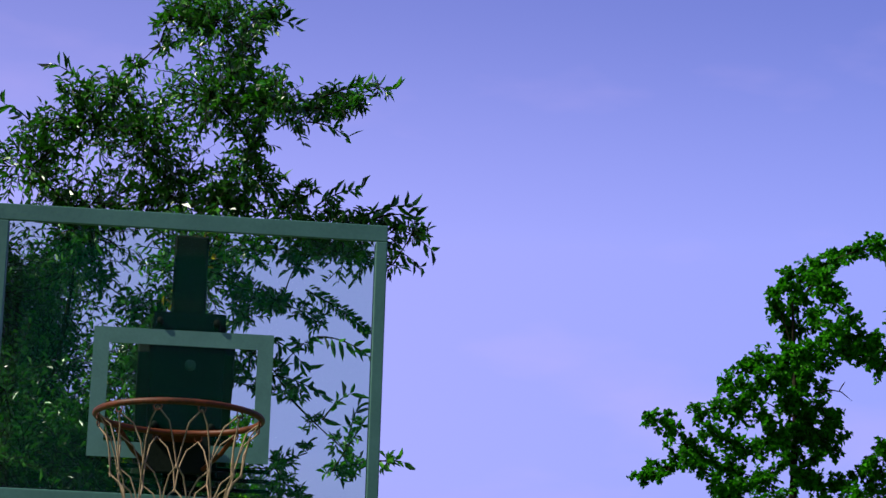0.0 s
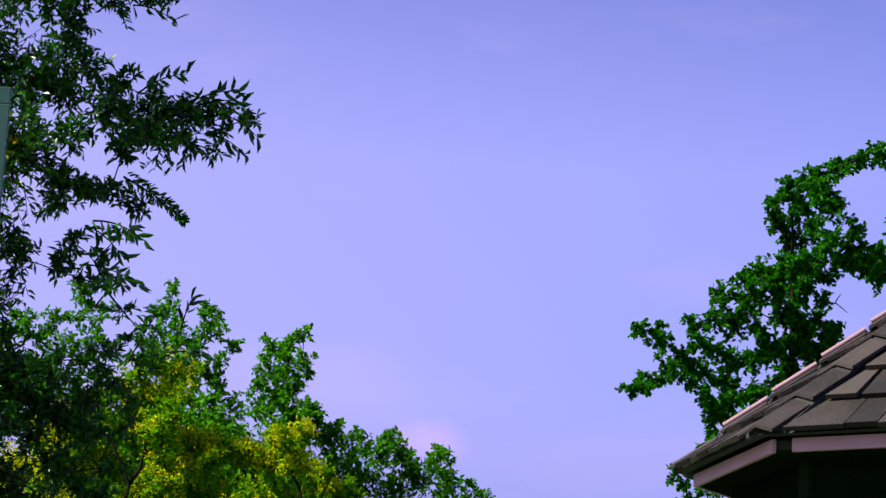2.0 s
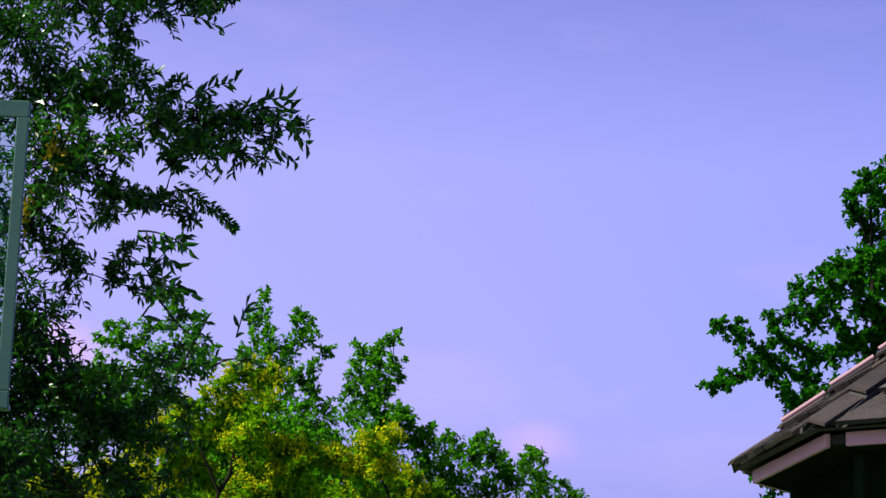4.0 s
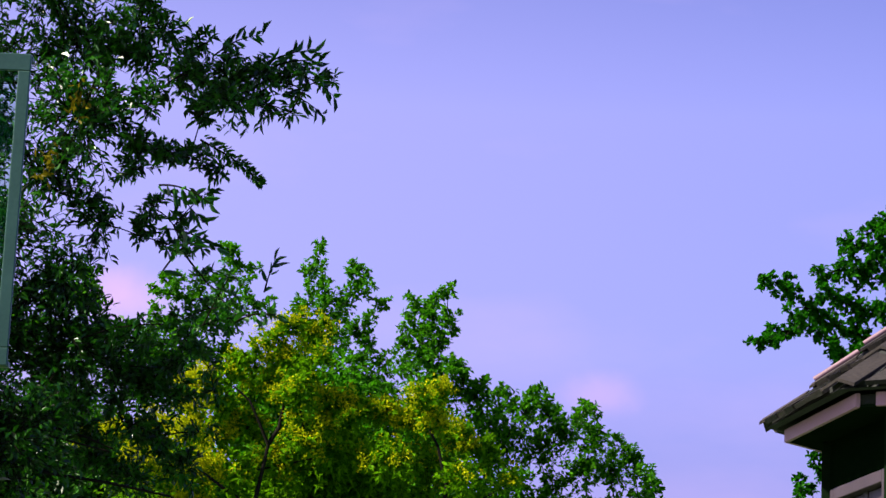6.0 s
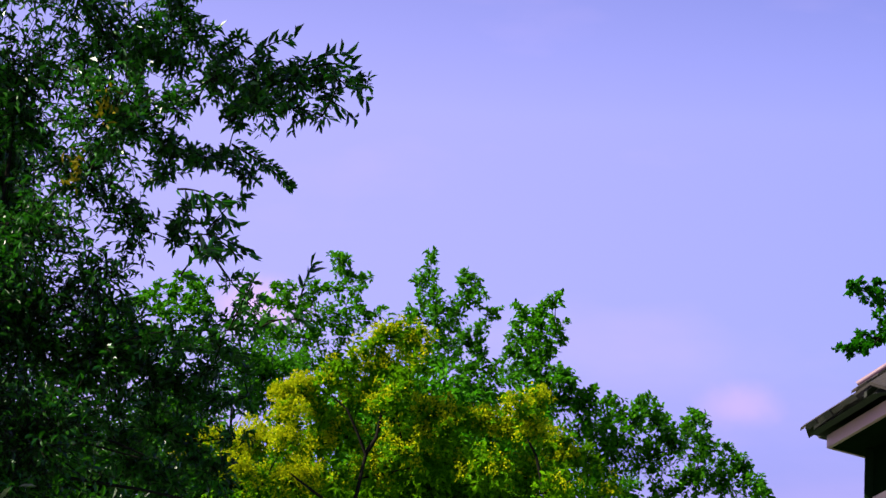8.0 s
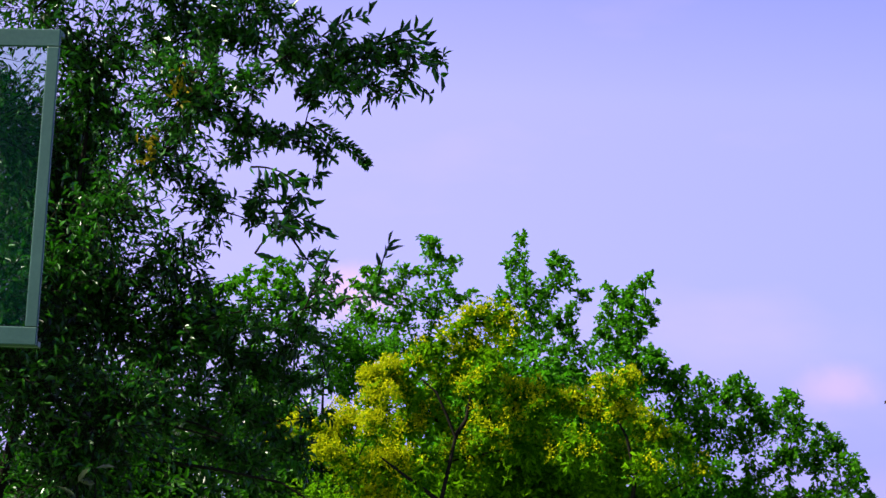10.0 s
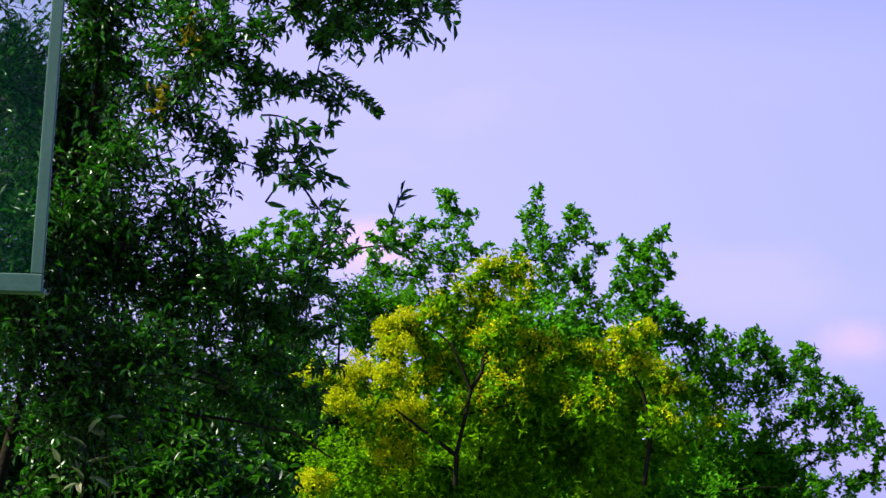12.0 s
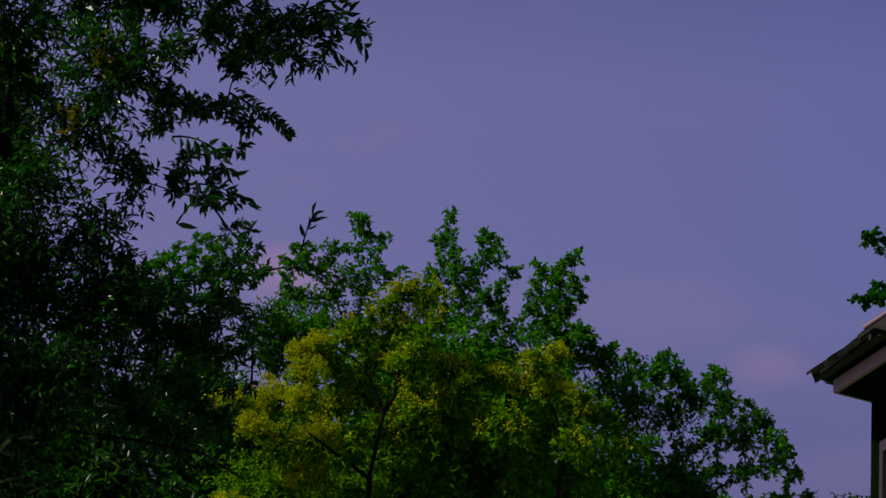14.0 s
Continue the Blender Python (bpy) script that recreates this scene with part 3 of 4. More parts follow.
FAR_LIMBS_B = [
    (-1.77, 41.72, 11.55, 0.08), (-1.76, 41.44, 11.30, 0.10), (-1.88, 42.24, 11.15, 0.18), (-1.65, 41.32, 10.70, 0.22), (-2.00, 42.06, 11.10, 0.12),
    (-1.90, 41.79, 10.57, 0.20), (-1.61, 41.29, 10.38, 0.28), (-1.14, 42.01, 11.19, 0.14), (-1.18, 41.26, 10.86, 0.16), (-0.98, 41.89, 11.08, 0.12),
    (-1.03, 41.31, 10.65, 0.22), (-1.22, 41.35, 10.40, 0.28), (-1.39, 41.88, 10.24, 0.28), (-0.88, 42.52, 10.95, 0.08), (-0.60, 41.40, 10.38, 0.12),
    (-0.52, 41.56, 10.51, 0.07), (-0.81, 42.20, 10.35, 0.12), (-0.97, 42.72, 10.24, 0.18), (-2.18, 42.12, 10.57, 0.08), (-2.04, 41.83, 10.27, 0.18),
    (-1.19, 42.76, 10.11, 0.31), (-1.48, 41.27, 9.77, 0.30),
]
FAR_LIMBS_B_LOW = [
    (-0.87, 42.73, 9.85, 0.26), (-0.54, 41.42, 9.36, 0.26), (-0.97, 41.24, 9.30, 0.33), (-1.58, 42.80, 9.63, 0.36), (-0.67, 41.49, 8.92, 0.37),
    (-1.16, 41.39, 8.86, 0.39), (-1.95, 42.24, 9.73, 0.30), (-2.14, 41.75, 9.23, 0.35), (-0.43, 42.62, 9.03, 0.26),
]
FAR_LIMBS_C = [
    (0.64, 35.56, 9.59, 0.08), (0.52, 36.74, 9.68, 0.10), (0.73, 35.40, 9.54, 0.05), (0.45, 36.33, 9.42, 0.11), (0.12, 35.34, 9.35, 0.08),
    (0.15, 35.60, 9.23, 0.11), (0.26, 36.80, 9.51, 0.07), (0.06, 35.54, 9.04, 0.13), (0.37, 36.23, 9.18, 0.17), (0.64, 35.93, 9.17, 0.10),
    (0.78, 35.93, 9.22, 0.06), (0.22, 35.99, 8.86, 0.23), (0.58, 35.51, 8.79, 0.20), (0.72, 36.53, 9.07, 0.08), (-0.00, 35.34, 8.57, 0.15),
    (0.42, 35.57, 8.44, 0.30), (0.78, 35.23, 8.31, 0.19), (0.91, 35.63, 8.34, 0.10), (0.60, 35.85, 8.06, 0.39), (0.04, 36.64, 8.44, 0.31),
    (0.99, 35.81, 8.02, 0.24), (0.37, 35.38, 7.72, 0.38),
]
FAR_LIMBS_D = [
    (1.28, 35.93, 8.18, 0.10), (1.20, 35.77, 7.96, 0.21), (1.54, 35.35, 7.99, 0.10), (1.50, 36.66, 7.94, 0.28), (2.09, 35.11, 7.99, 0.10),
    (2.01, 36.01, 7.99, 0.15), (2.23, 36.72, 8.08, 0.14), (1.89, 35.25, 7.64, 0.24), (2.32, 36.10, 7.72, 0.24), (2.83, 36.21, 7.95, 0.09),
    (2.73, 35.17, 7.62, 0.18), (2.96, 35.78, 7.78, 0.07), (2.59, 36.37, 7.49, 0.31), (3.00, 35.91, 7.35, 0.27), (3.36, 36.41, 7.39, 0.14),
    (3.49, 35.38, 7.21, 0.08), (3.59, 35.53, 6.98, 0.19), (3.74, 35.30, 6.78, 0.15), (3.95, 36.01, 6.63, 0.15), (3.30, 36.76, 6.97, 0.31),
    (2.85, 36.16, 6.88, 0.34), (2.16, 36.49, 7.25, 0.39),
]
FAR_LIMBS_D_LOW = [
    (1.64, 36.13, 7.35, 0.39), (1.22, 35.87, 7.48, 0.39), (1.36, 36.14, 6.83, 0.39), (3.68, 35.47, 6.38, 0.18), (4.08, 36.56, 6.44, 0.15),
    (3.39, 36.58, 6.43, 0.22), (3.92, 36.28, 6.86, 0.09), (1.84, 35.39, 6.57, 0.29), (2.35, 36.04, 6.59, 0.26), (4.28, 35.69, 5.94, 0.17),
    (2.93, 35.55, 6.30, 0.19), (3.92, 36.82, 6.05, 0.19), (1.41, 36.89, 6.22, 0.31),
]
FAR_LIMBS_D_SKIRT = [
    (1.85, 36.68, 6.11, 0.28), (2.29, 36.72, 5.97, 0.23), (2.71, 36.63, 6.05, 0.26), (3.10, 35.33, 5.76, 0.22), (3.55, 36.15, 5.86, 0.22),
    (1.02, 35.88, 5.71, 0.31), (2.18, 36.05, 6.31, 0.22), (1.61, 35.41, 5.64, 0.25),
]
GOLD_HIGH = [
    (-1.04, 26.55, 7.23, 0.23), (-1.26, 26.66, 7.09, 0.21), (-0.85, 27.02, 7.25, 0.22), (-0.63, 26.57, 7.24, 0.15), (-1.50, 26.61, 6.87, 0.25),
    (-1.10, 26.69, 6.82, 0.28), (-0.72, 26.28, 6.77, 0.25), (-1.76, 26.61, 6.66, 0.22), (-2.04, 26.73, 6.56, 0.19), (-1.38, 26.89, 6.53, 0.31),
    (-0.89, 26.19, 6.37, 0.28), (-2.24, 26.40, 6.47, 0.12), (-2.09, 26.19, 6.17, 0.22), (-1.78, 26.91, 6.30, 0.26), (-2.56, 26.79, 5.96, 0.24),
    (-2.13, 26.14, 5.85, 0.22), (-1.91, 27.08, 5.93, 0.26), (-1.51, 27.06, 6.08, 0.28), (-2.70, 26.75, 5.84, 0.12), (-3.09, 26.72, 5.90, 0.15),
    (-3.27, 26.26, 5.71, 0.12), (-2.70, 26.12, 5.51, 0.18),
]
GOLD_RIGHT = [
    (-0.14, 26.57, 6.25, 0.19), (0.12, 26.76, 6.31, 0.19), (0.39, 26.77, 6.23, 0.22), (-0.25, 26.24, 6.14, 0.09), (0.54, 26.11, 6.40, 0.15),
    (0.78, 26.47, 6.52, 0.15), (0.74, 26.37, 6.12, 0.18), (0.98, 26.91, 6.07, 0.19), (1.14, 26.79, 5.92, 0.12), (-0.60, 26.70, 6.13, 0.12),
    (1.66, 26.66, 5.52, 0.16), (-0.49, 26.76, 6.38, 0.25), (-0.76, 26.25, 5.86, 0.30), (-0.38, 26.54, 5.75, 0.36), (0.17, 26.26, 5.63, 0.33),
    (0.66, 27.01, 5.68, 0.33), (1.09, 26.16, 5.49, 0.26), (-1.14, 26.92, 5.61, 0.27), (-1.52, 26.17, 5.40, 0.27), (-1.99, 26.79, 5.46, 0.31),
    (-2.41, 26.44, 5.37, 0.24), (-2.98, 26.50, 4.59, 0.20),
]
GOLD_LOW = [
    (-2.13, 27.01, 5.01, 0.31), (-1.51, 27.52, 4.99, 0.31), (-0.83, 27.52, 5.22, 0.37), (-0.16, 27.72, 5.20, 0.38), (0.55, 26.92, 5.10, 0.36),
    (1.08, 26.98, 5.19, 0.30), (0.17, 26.88, 4.68, 0.20), (1.39, 26.97, 5.90, 0.23), (-0.50, 27.58, 5.37, 0.37), (-2.51, 26.86, 4.88, 0.27),
]



# young shoots at the willow's edge: from x, y, z to x, y, z
WILLOW_SHOOTS = [
    (0.01, 7.55, 5.63, 0.37, 7.50, 5.69),
    (-0.37, 7.55, 6.01, -0.12, 7.50, 5.99),
    (-0.04, 7.55, 5.51, 0.16, 7.50, 5.43),
    (-1.09, 7.55, 5.58, -1.28, 7.50, 5.71),
    (-1.35, 7.55, 5.40, -1.50, 7.50, 5.49),
    (0.39, 7.55, 5.00, 0.59, 7.50, 4.89),
    (0.28, 7.55, 5.02, 0.51, 7.50, 5.05),
    (-0.02, 6.19, 4.12, 0.20, 6.14, 4.04),
    (0.02, 6.19, 3.76, 0.13, 6.14, 3.87),
    (0.25, 6.96, 3.70, 0.44, 6.91, 3.73),
    (0.24, 7.55, 5.03, 0.49, 7.50, 5.10),
    (0.02, 7.55, 5.08, 0.24, 7.50, 5.17),
    (0.35, 7.55, 4.90, 0.54, 7.50, 4.80),
    (-0.19, 7.55, 4.23, 0.09, 7.50, 4.14),
    (-0.18, 7.55, 4.42, 0.01, 7.50, 4.27),
    (0.27, 8.10, 4.06, 0.31, 8.10, 4.21),
]


def leafy_shoots(tree, rows, leaf, length, width, gap, seed):
    """Slender single stems with long leaves standing off them one by one."""
    rng = np.random.default_rng(seed)
    at, way = [], []
    for x0, y0, z0, x1, y1, z1 in rows:
        a, b = np.array((x0, y0, z0)), np.array((x1, y1, z1))
        reach = np.linalg.norm(b - a)
        sag = np.array((0, 0, 0.10 * reach))
        line = [a + (b - a) * k / 6 + sag * (1 - (2 * k / 6 - 1) ** 2) for k in range(7)]
        tube("shoot", line, [0.005 - 0.0006 * k for k in range(7)], BARK, tree, 5)
        count = int(reach / gap)
        for k in range(count + 1):
            s = k / max(1, count)
            i = min(5, int(s * 6))
            p = line[i] + (line[i + 1] - line[i]) * (s * 6 - i)
            along = (b - a) / reach
            for _ in range(1 if s < 0.3 else 2):
                off = rng.normal(size=3)
                off -= along * off.dot(along)
                at.append(p)
                way.append(along * rng.uniform(0.5, 1.1) + off / np.linalg.norm(off) * 0.85 + [0, 0, -0.12])
    at, way = np.array(at), unit(np.array(way))
    side = unit(np.cross(way, rng.normal(size=way.shape)))
    v, q = leaf_arrays(at, way, side, np.cross(side, way), length * rng.uniform(0.65, 1.3, len(at)), width * rng.uniform(0.8, 1.2, len(at)), rng.uniform(0.05, 0.4, (len(at), 1)))
    under(new("shoot_leaves", mesh_of("shoot_leaves", v, q, leaf)), tree)


def drooping_spray(tree, a, b, r, leaf, seed):
    """A tapering hanging spray, thick with small leaves."""
    rng = np.random.default_rng(seed)
    a, b = np.array(a), np.array(b)
    tube("spray_stem", [a, (a + b) / 2 + [0, 0, 0.02], b], [0.006, 0.004, 0.0015], BARK, tree, 5)
    n = 300
    s = rng.uniform(0, 1, (n, 1)) ** 0.8
    along = (b - a) / np.linalg.norm(b - a)
    off = rng.normal(size=(n, 3))
    off = unit(off - along * (off @ along)[:, None])
    at = a + (b - a) * s + [0, 0, 0.02] * (1 - (2 * s - 1) ** 2) + off * r * (1 - 0.8 * s) * rng.uniform(0, 0.6, (n, 1))
    way = unit(along * 0.7 + off * 0.9)
    side = unit(np.cross(way, rng.normal(size=(n, 3))))
    v, q = leaf_arrays(at, way, side, np.cross(side, way), 0.036 * rng.uniform(0.7, 1.2, n), 0.013 * rng.uniform(0.8, 1.2, n), 0.1)
    under(new("spray", mesh_of("spray", v, q, leaf)), tree)


def build_trees():
    t = tree_thing("tall tree with narrow dark green drooping leaves behind the hoop")
    limbs = WILLOW_HIGH + WILLOW_MID + WILLOW_LOW + WILLOW_BOUGH + WILLOW_CORE + WILLOW_SKIRT
    limbs = limbs + [(-1.13, 7.8, 4.79, 0.22)] + fill((-1.85, 8.09), (0.9, 0.9), 2.4, 4.7, 13, 0.34, 11) + fill((-1.47, 7.22), (0.75, 0.4), 2.3, 4.3, 13, 0.3, 17) + fill((-1.5, 8.3), (0.75, 0.35), 3.6, 4.9, 10, 0.32, 18)
    limbs = limbs + build_wood(t, (-1.71, 7.9, 0), (-1.13, 7.85, 4.77), 0.055, limbs, 2, 7, 0.55)
    build_crown(t, limbs, NARROW_LEAF, 0.052, 0.0155, 1.75, 0.25, 0.06, 21, 7, 1.3, 0.75, 0.26)
    for pts in (((-1.34, 7.60, 3.38), (-0.99, 7.60, 3.33), (-0.62, 7.60, 3.25), (-0.35, 7.60, 3.19)),
                ((-0.71, 7.70, 3.10), (-0.36, 7.70, 3.06), (-0.07, 7.70, 3.01), (0.12, 7.70, 2.90)),
                ((-0.95, 7.65, 3.32), (-0.71, 7.65, 3.32), (-0.47, 7.65, 3.26), (-0.34, 7.65, 3.21))):
        tube("bough", pts, [0.009 - 0.005 * k / (len(pts) - 1) for k in range(len(pts))], BARK, t, 6)
    leafy_shoots(t, WILLOW_SHOOTS, NARROW_LEAF, 0.078, 0.024, 0.034, 61)
    drooping_spray(t, (-0.01, 7.45, 4.64), (0.295, 7.38, 4.425), 0.055, NARROW_LEAF, 62)

    rng = np.random.default_rng(77)
    spots = np.concatenate([rng.normal(c, (0.022, 0.03, 0.04), (30, 3)) for c in ((-0.51, 6.98, 4.68), (-0.62, 6.98, 4.39))])
    way = unit(rng.normal(size=spots.shape) + [0, 0, -0.7])
    side = unit(np.cross(way, rng.normal(size=spots.shape)))
    v, q = leaf_arrays(spots, way, side, np.cross(side, way), rng.uniform(0.03, 0.05, len(spots)), rng.uniform(0.012, 0.02, len(spots)), 0.2)
    under(new("withered_leaves", mesh_of("withered_leaves", v, q, WITHERED)), t, "withered yellow leaves")

    t = tree_thing("tall pale green tree at the garden's far edge")
    tagged(t, group="far trees")
    limbs = PALE_LIMBS + fill((-5.3, 39.6), (2.3, 1.0), 4.6, 8.8, 28, 0.8, 12)
    limbs = limbs + build_wood(t, (-5.0, 39.4, 0), (-4.8, 39.3, 8.4), 0.16, limbs, 4)
    build_crown(t, limbs, FAR_LEAF, 0.092, 0.054, 2.8, 0.4, 0.10, 22, 9, 1.25)

    t = tree_thing("dense dark green bushy tree in the shade behind the drooping one")
    limbs = fill((-2.1, 11.6), (1.5, 0.7), 2.0, 3.6, 64, 0.36, 16) + fill((-3.4, 11.8), (1.3, 0.7), 2.4, 4.6, 26, 0.4, 20)
    limbs = limbs + build_wood(t, (-2.5, 11.7, 0), (-2.6, 11.7, 3.3), 0.09, limbs, 14)
    build_crown(t, limbs, SHADE_LEAF, 0.086, 0.037, 2.8, 0.25, 0.10, 46, 9, 1.2)

    t = tree_thing("golden rain tree with green leaves and yellow blossom clusters")
    limbs = GOLD_HIGH + GOLD_RIGHT + GOLD_LOW + fill((-1.0, 27.9), (2.4, 1.1), 3.8, 5.9, 24, 0.6, 13)
    limbs = limbs + build_wood(t, (-1.35, 27.4, 0), (-1.15, 27.5, 5.4), 0.13, limbs, 5)
    for pts in (((-1.32, 26.25, 4.66), (-1.32, 26.25, 5.05), (-1.25, 26.25, 5.42), (-1.19, 26.25, 5.78), (-1.31, 26.25, 6.04), (-1.44, 26.25, 6.30), (-1.64, 26.25, 6.46)),
                ((-1.29, 26.20, 4.98), (-1.54, 26.20, 5.16), (-1.78, 26.20, 5.32), (-2.05, 26.20, 5.51)),
                ((-1.20, 26.30, 5.79), (-1.08, 26.30, 5.99), (-1.04, 26.30, 6.26), (-1.07, 26.30, 6.52)),
                ((0.85, 26.30, 4.75), (0.91, 26.30, 5.40), (0.79, 26.30, 5.86), (0.68, 26.30, 6.05))):
        tube("bough", pts, [0.030 - 0.020 * k / (len(pts) - 1) for k in range(len(pts))], BARK, t, 8)
    build_crown(t, limbs, GOLD_LEAF, 0.095, 0.042, 3.4, 0.3, 0.12, 23, 11, 1.2)
    build_blossom(t, GOLD_HIGH + GOLD_RIGHT + GOLD_LOW[:1], 31)

    for limbs, foot, top, girth, seed, low, count in ((FAR_LIMBS_A + FAR_LIMBS_A_LOW + FAR_LIMBS_A_EDGE, (-4.0, 41.2, 0), (-3.5, 41.0, 8.8), 0.16, 6, 7.6, 18), (FAR_LIMBS_B + FAR_LIMBS_B_LOW, (-1.6, 42.2, 0), (-1.8, 42.0, 9.4), 0.16, 7, 8.2, 16),
                                                      (FAR_LIMBS_C, (0.3, 36.2, 0), (0.45, 36.0, 7.6), 0.14, 8, 7.0, 18), (FAR_LIMBS_D + FAR_LIMBS_D_LOW + FAR_LIMBS_D_SKIRT, (1.7, 36.4, 0), (2.0, 36.1, 5.6), 0.13, 9, 6.2, 20)):
        t = tree_thing("tall leafy green tree at the garden's far edge")
        tagged(t, group="far trees")
        limbs = limbs + fill((foot[0], foot[1] + 0.6), (1.6, 1.3), 4.4, low, count, 0.8, seed)
        limbs = limbs + build_wood(t, foot, top, girth, limbs, seed)
        if seed > 7:
            limbs = [(x, y, z, r * 1.12) for x, y, z, r in limbs]
        build_crown(t, limbs, FAR_LEAF, 0.088, 0.052, 2.7 if seed < 8 else 3.0, 0.4, 0.10, seed + 30, 8, 1.25)

    t = tree_thing("low rounded dark green tree seen past the pavilion")
    limbs = EDGE_LIMBS + fill((5.2, 40.3), (0.9, 0.8), 3.4, 5.8, 14, 0.55, 29)
    limbs = limbs + build_wood(t, (5.2, 40.3, 0), (5.2, 40.2, 5.2), 0.12, limbs, 13)
    build_crown(t, limbs, SHADE_LEAF, 0.09, 0.045, 3.0, 0.3, 0.10, 45, 9, 1.2)

    t = tree_thing("broad leafy green tree standing behind the golden one")
    limbs = fill((-0.9, 31.2), (2.3, 0.9), 3.8, 7.1, 46, 0.75, 27)
    limbs = limbs + build_wood(t, (-0.7, 31.3, 0), (-0.8, 31.2, 6.2), 0.15, limbs, 12)
    build_crown(t, limbs, FAR_LEAF, 0.115, 0.063, 2.2, 0.35, 0.10, 43, 9, 1.2)

    t = tree_thing("broad dark green tree filling the garden's far corner")
    limbs = fill((-5.3, 30.6), (3.0, 1.0), 3.8, 7.0, 48, 0.72, 19)
    limbs = limbs + build_wood(t, (-5.0, 30.7, 0), (-4.9, 30.6, 6.2), 0.17, limbs, 11)
    build_crown(t, limbs, SHADE_LEAF, 0.125, 0.062, 2.2, 0.35, 0.10, 41, 10, 1.2)

    t = tree_thing("green broad-leaved tree with an uneven crown behind the pavilion")
    limbs = ROUND_TOP + ROUND_MIDDLE + ROUND_LEFT + ROUND_LOW + ROUND_SKIRT + ROUND_CORE + fill((5.5, 19.3), (1.0, 0.9), 3.0, 4.6, 11, 0.40, 14)
    limbs = limbs + build_wood(t, (5.15, 19.2, 0), (5.22, 19.1, 7.7), 0.11, limbs, 3)
    for pts in (((5.36, 18.7, 6.74), (5.46, 18.62, 6.76), (5.56, 18.6, 6.74), (5.66, 18.6, 6.66)), ((5.54, 18.6, 6.745), (5.57, 18.6, 6.80), (5.60, 18.6, 6.84))):
        tube("bare_twig", pts, [0.006] * (len(pts) - 1) + [0.002], BARK, t, 5)
    build_crown(t, [(x, y, z, r * 1.08) for x, y, z, r in limbs], ROUND_LEAF, 0.050, 0.043, 4.4, 0.2, 0.18, 24, 9, 1.1)


def build_blossom(tree, clumps, seed):
    """Upright sprays of small yellow flowers on the sunny tops of the foliage."""
    rng = np.random.default_rng(seed)
    tips = []
    for x, y, z, r in clumps:
        count = int((340 if x < -1.9 else 190 if x > 0 and z > 5.9 else 85 if z > 5.6 else 40) * r * rng.uniform(0.3, 1.4))
        d = unit(rng.normal(size=(count, 3)) * [1, 1, 0.6] + [-0.1, -0.6, 0.35])
        tips.append(np.array([x, y, z]) + d * r * rng.uniform(0.6, 1.15, (count, 1)))
    tip = np.concatenate(tips)
    each = 18
    s = rng.uniform(0, 1, (len(tip), each, 1))
    a = rng.uniform(0, 6.283, (len(tip), each, 1))
    wide = 0.12 * (1 - 0.75 * s) * rng.uniform(0.3, 1, (len(tip), each, 1))
    at = tip[:, None, :] + np.concatenate([wide * np.cos(a), wide * np.sin(a), s * 0.13 - 0.04], 2)
    at = at.reshape(-1, 3)
    w = unit(rng.normal(size=at.shape) + [0, 0, 0.5])
    sd = unit(np.cross(w, rng.normal(size=at.shape)))
    v, q = leaf_arrays(at, w, sd, np.cross(sd, w), rng.uniform(0.022, 0.040, len(at)), rng.uniform(0.016, 0.028, len(at)))
    under(new("blossom", mesh_of("blossom", v, q, BLOSSOM)), tree, "yellow flower sprays")


build_trees()


def build_shrub():
    """A tall thin shrub whose top shoots carry large pale leaves."""
    rng = np.random.default_rng(9)
    shrub = tagged(new("shrub"), "tall thin shrub with large pale leaves beside the hoop", "shrub")
    tops = [(-0.84, 7.0, 2.90), (-0.78, 7.05, 2.97), (-0.94, 6.95, 2.76), (-0.72, 7.0, 2.72), (-0.90, 7.1, 2.58)]
    spots, ways = [], []
    for x, y, z in tops:
        foot = Vector((-0.87, 7.05, -0.03))
        top = Vector((x, y, z))
        mid = foot.lerp(top, 0.6) + Vector((rng.normal(0, 0.05), rng.normal(0, 0.05), 0))
        tube("stem", [foot + Vector((rng.normal(0, 0.03), rng.normal(0, 0.03), 0)), mid, top], [0.011, 0.008, 0.003], BARK, shrub, 6)
        for j in range(9):
            spots.append(mid.lerp(top, 0.55 + 0.45 * j / 8))
            a = j * 2.4 + x * 9
            ways.append((math.cos(a) * 0.8, math.sin(a) * 0.6, 0.55 - 0.5 * rng.random()))
    at, w = np.array(spots), unit(np.array(ways))
    sd = unit(np.cross(w, np.array([0, 0, 1.0]) + rng.normal(0, 0.4, w.shape)))
    v, q = leaf_arrays(at, w, sd, np.cross(sd, w), rng.uniform(0.07, 0.12, len(at)), rng.uniform(0.028, 0.042, len(at)))
    under(new("foliage", mesh_of("foliage", v, q, PALE_LEAF)), shrub, "large pale grey-green leaves")


build_shrub()


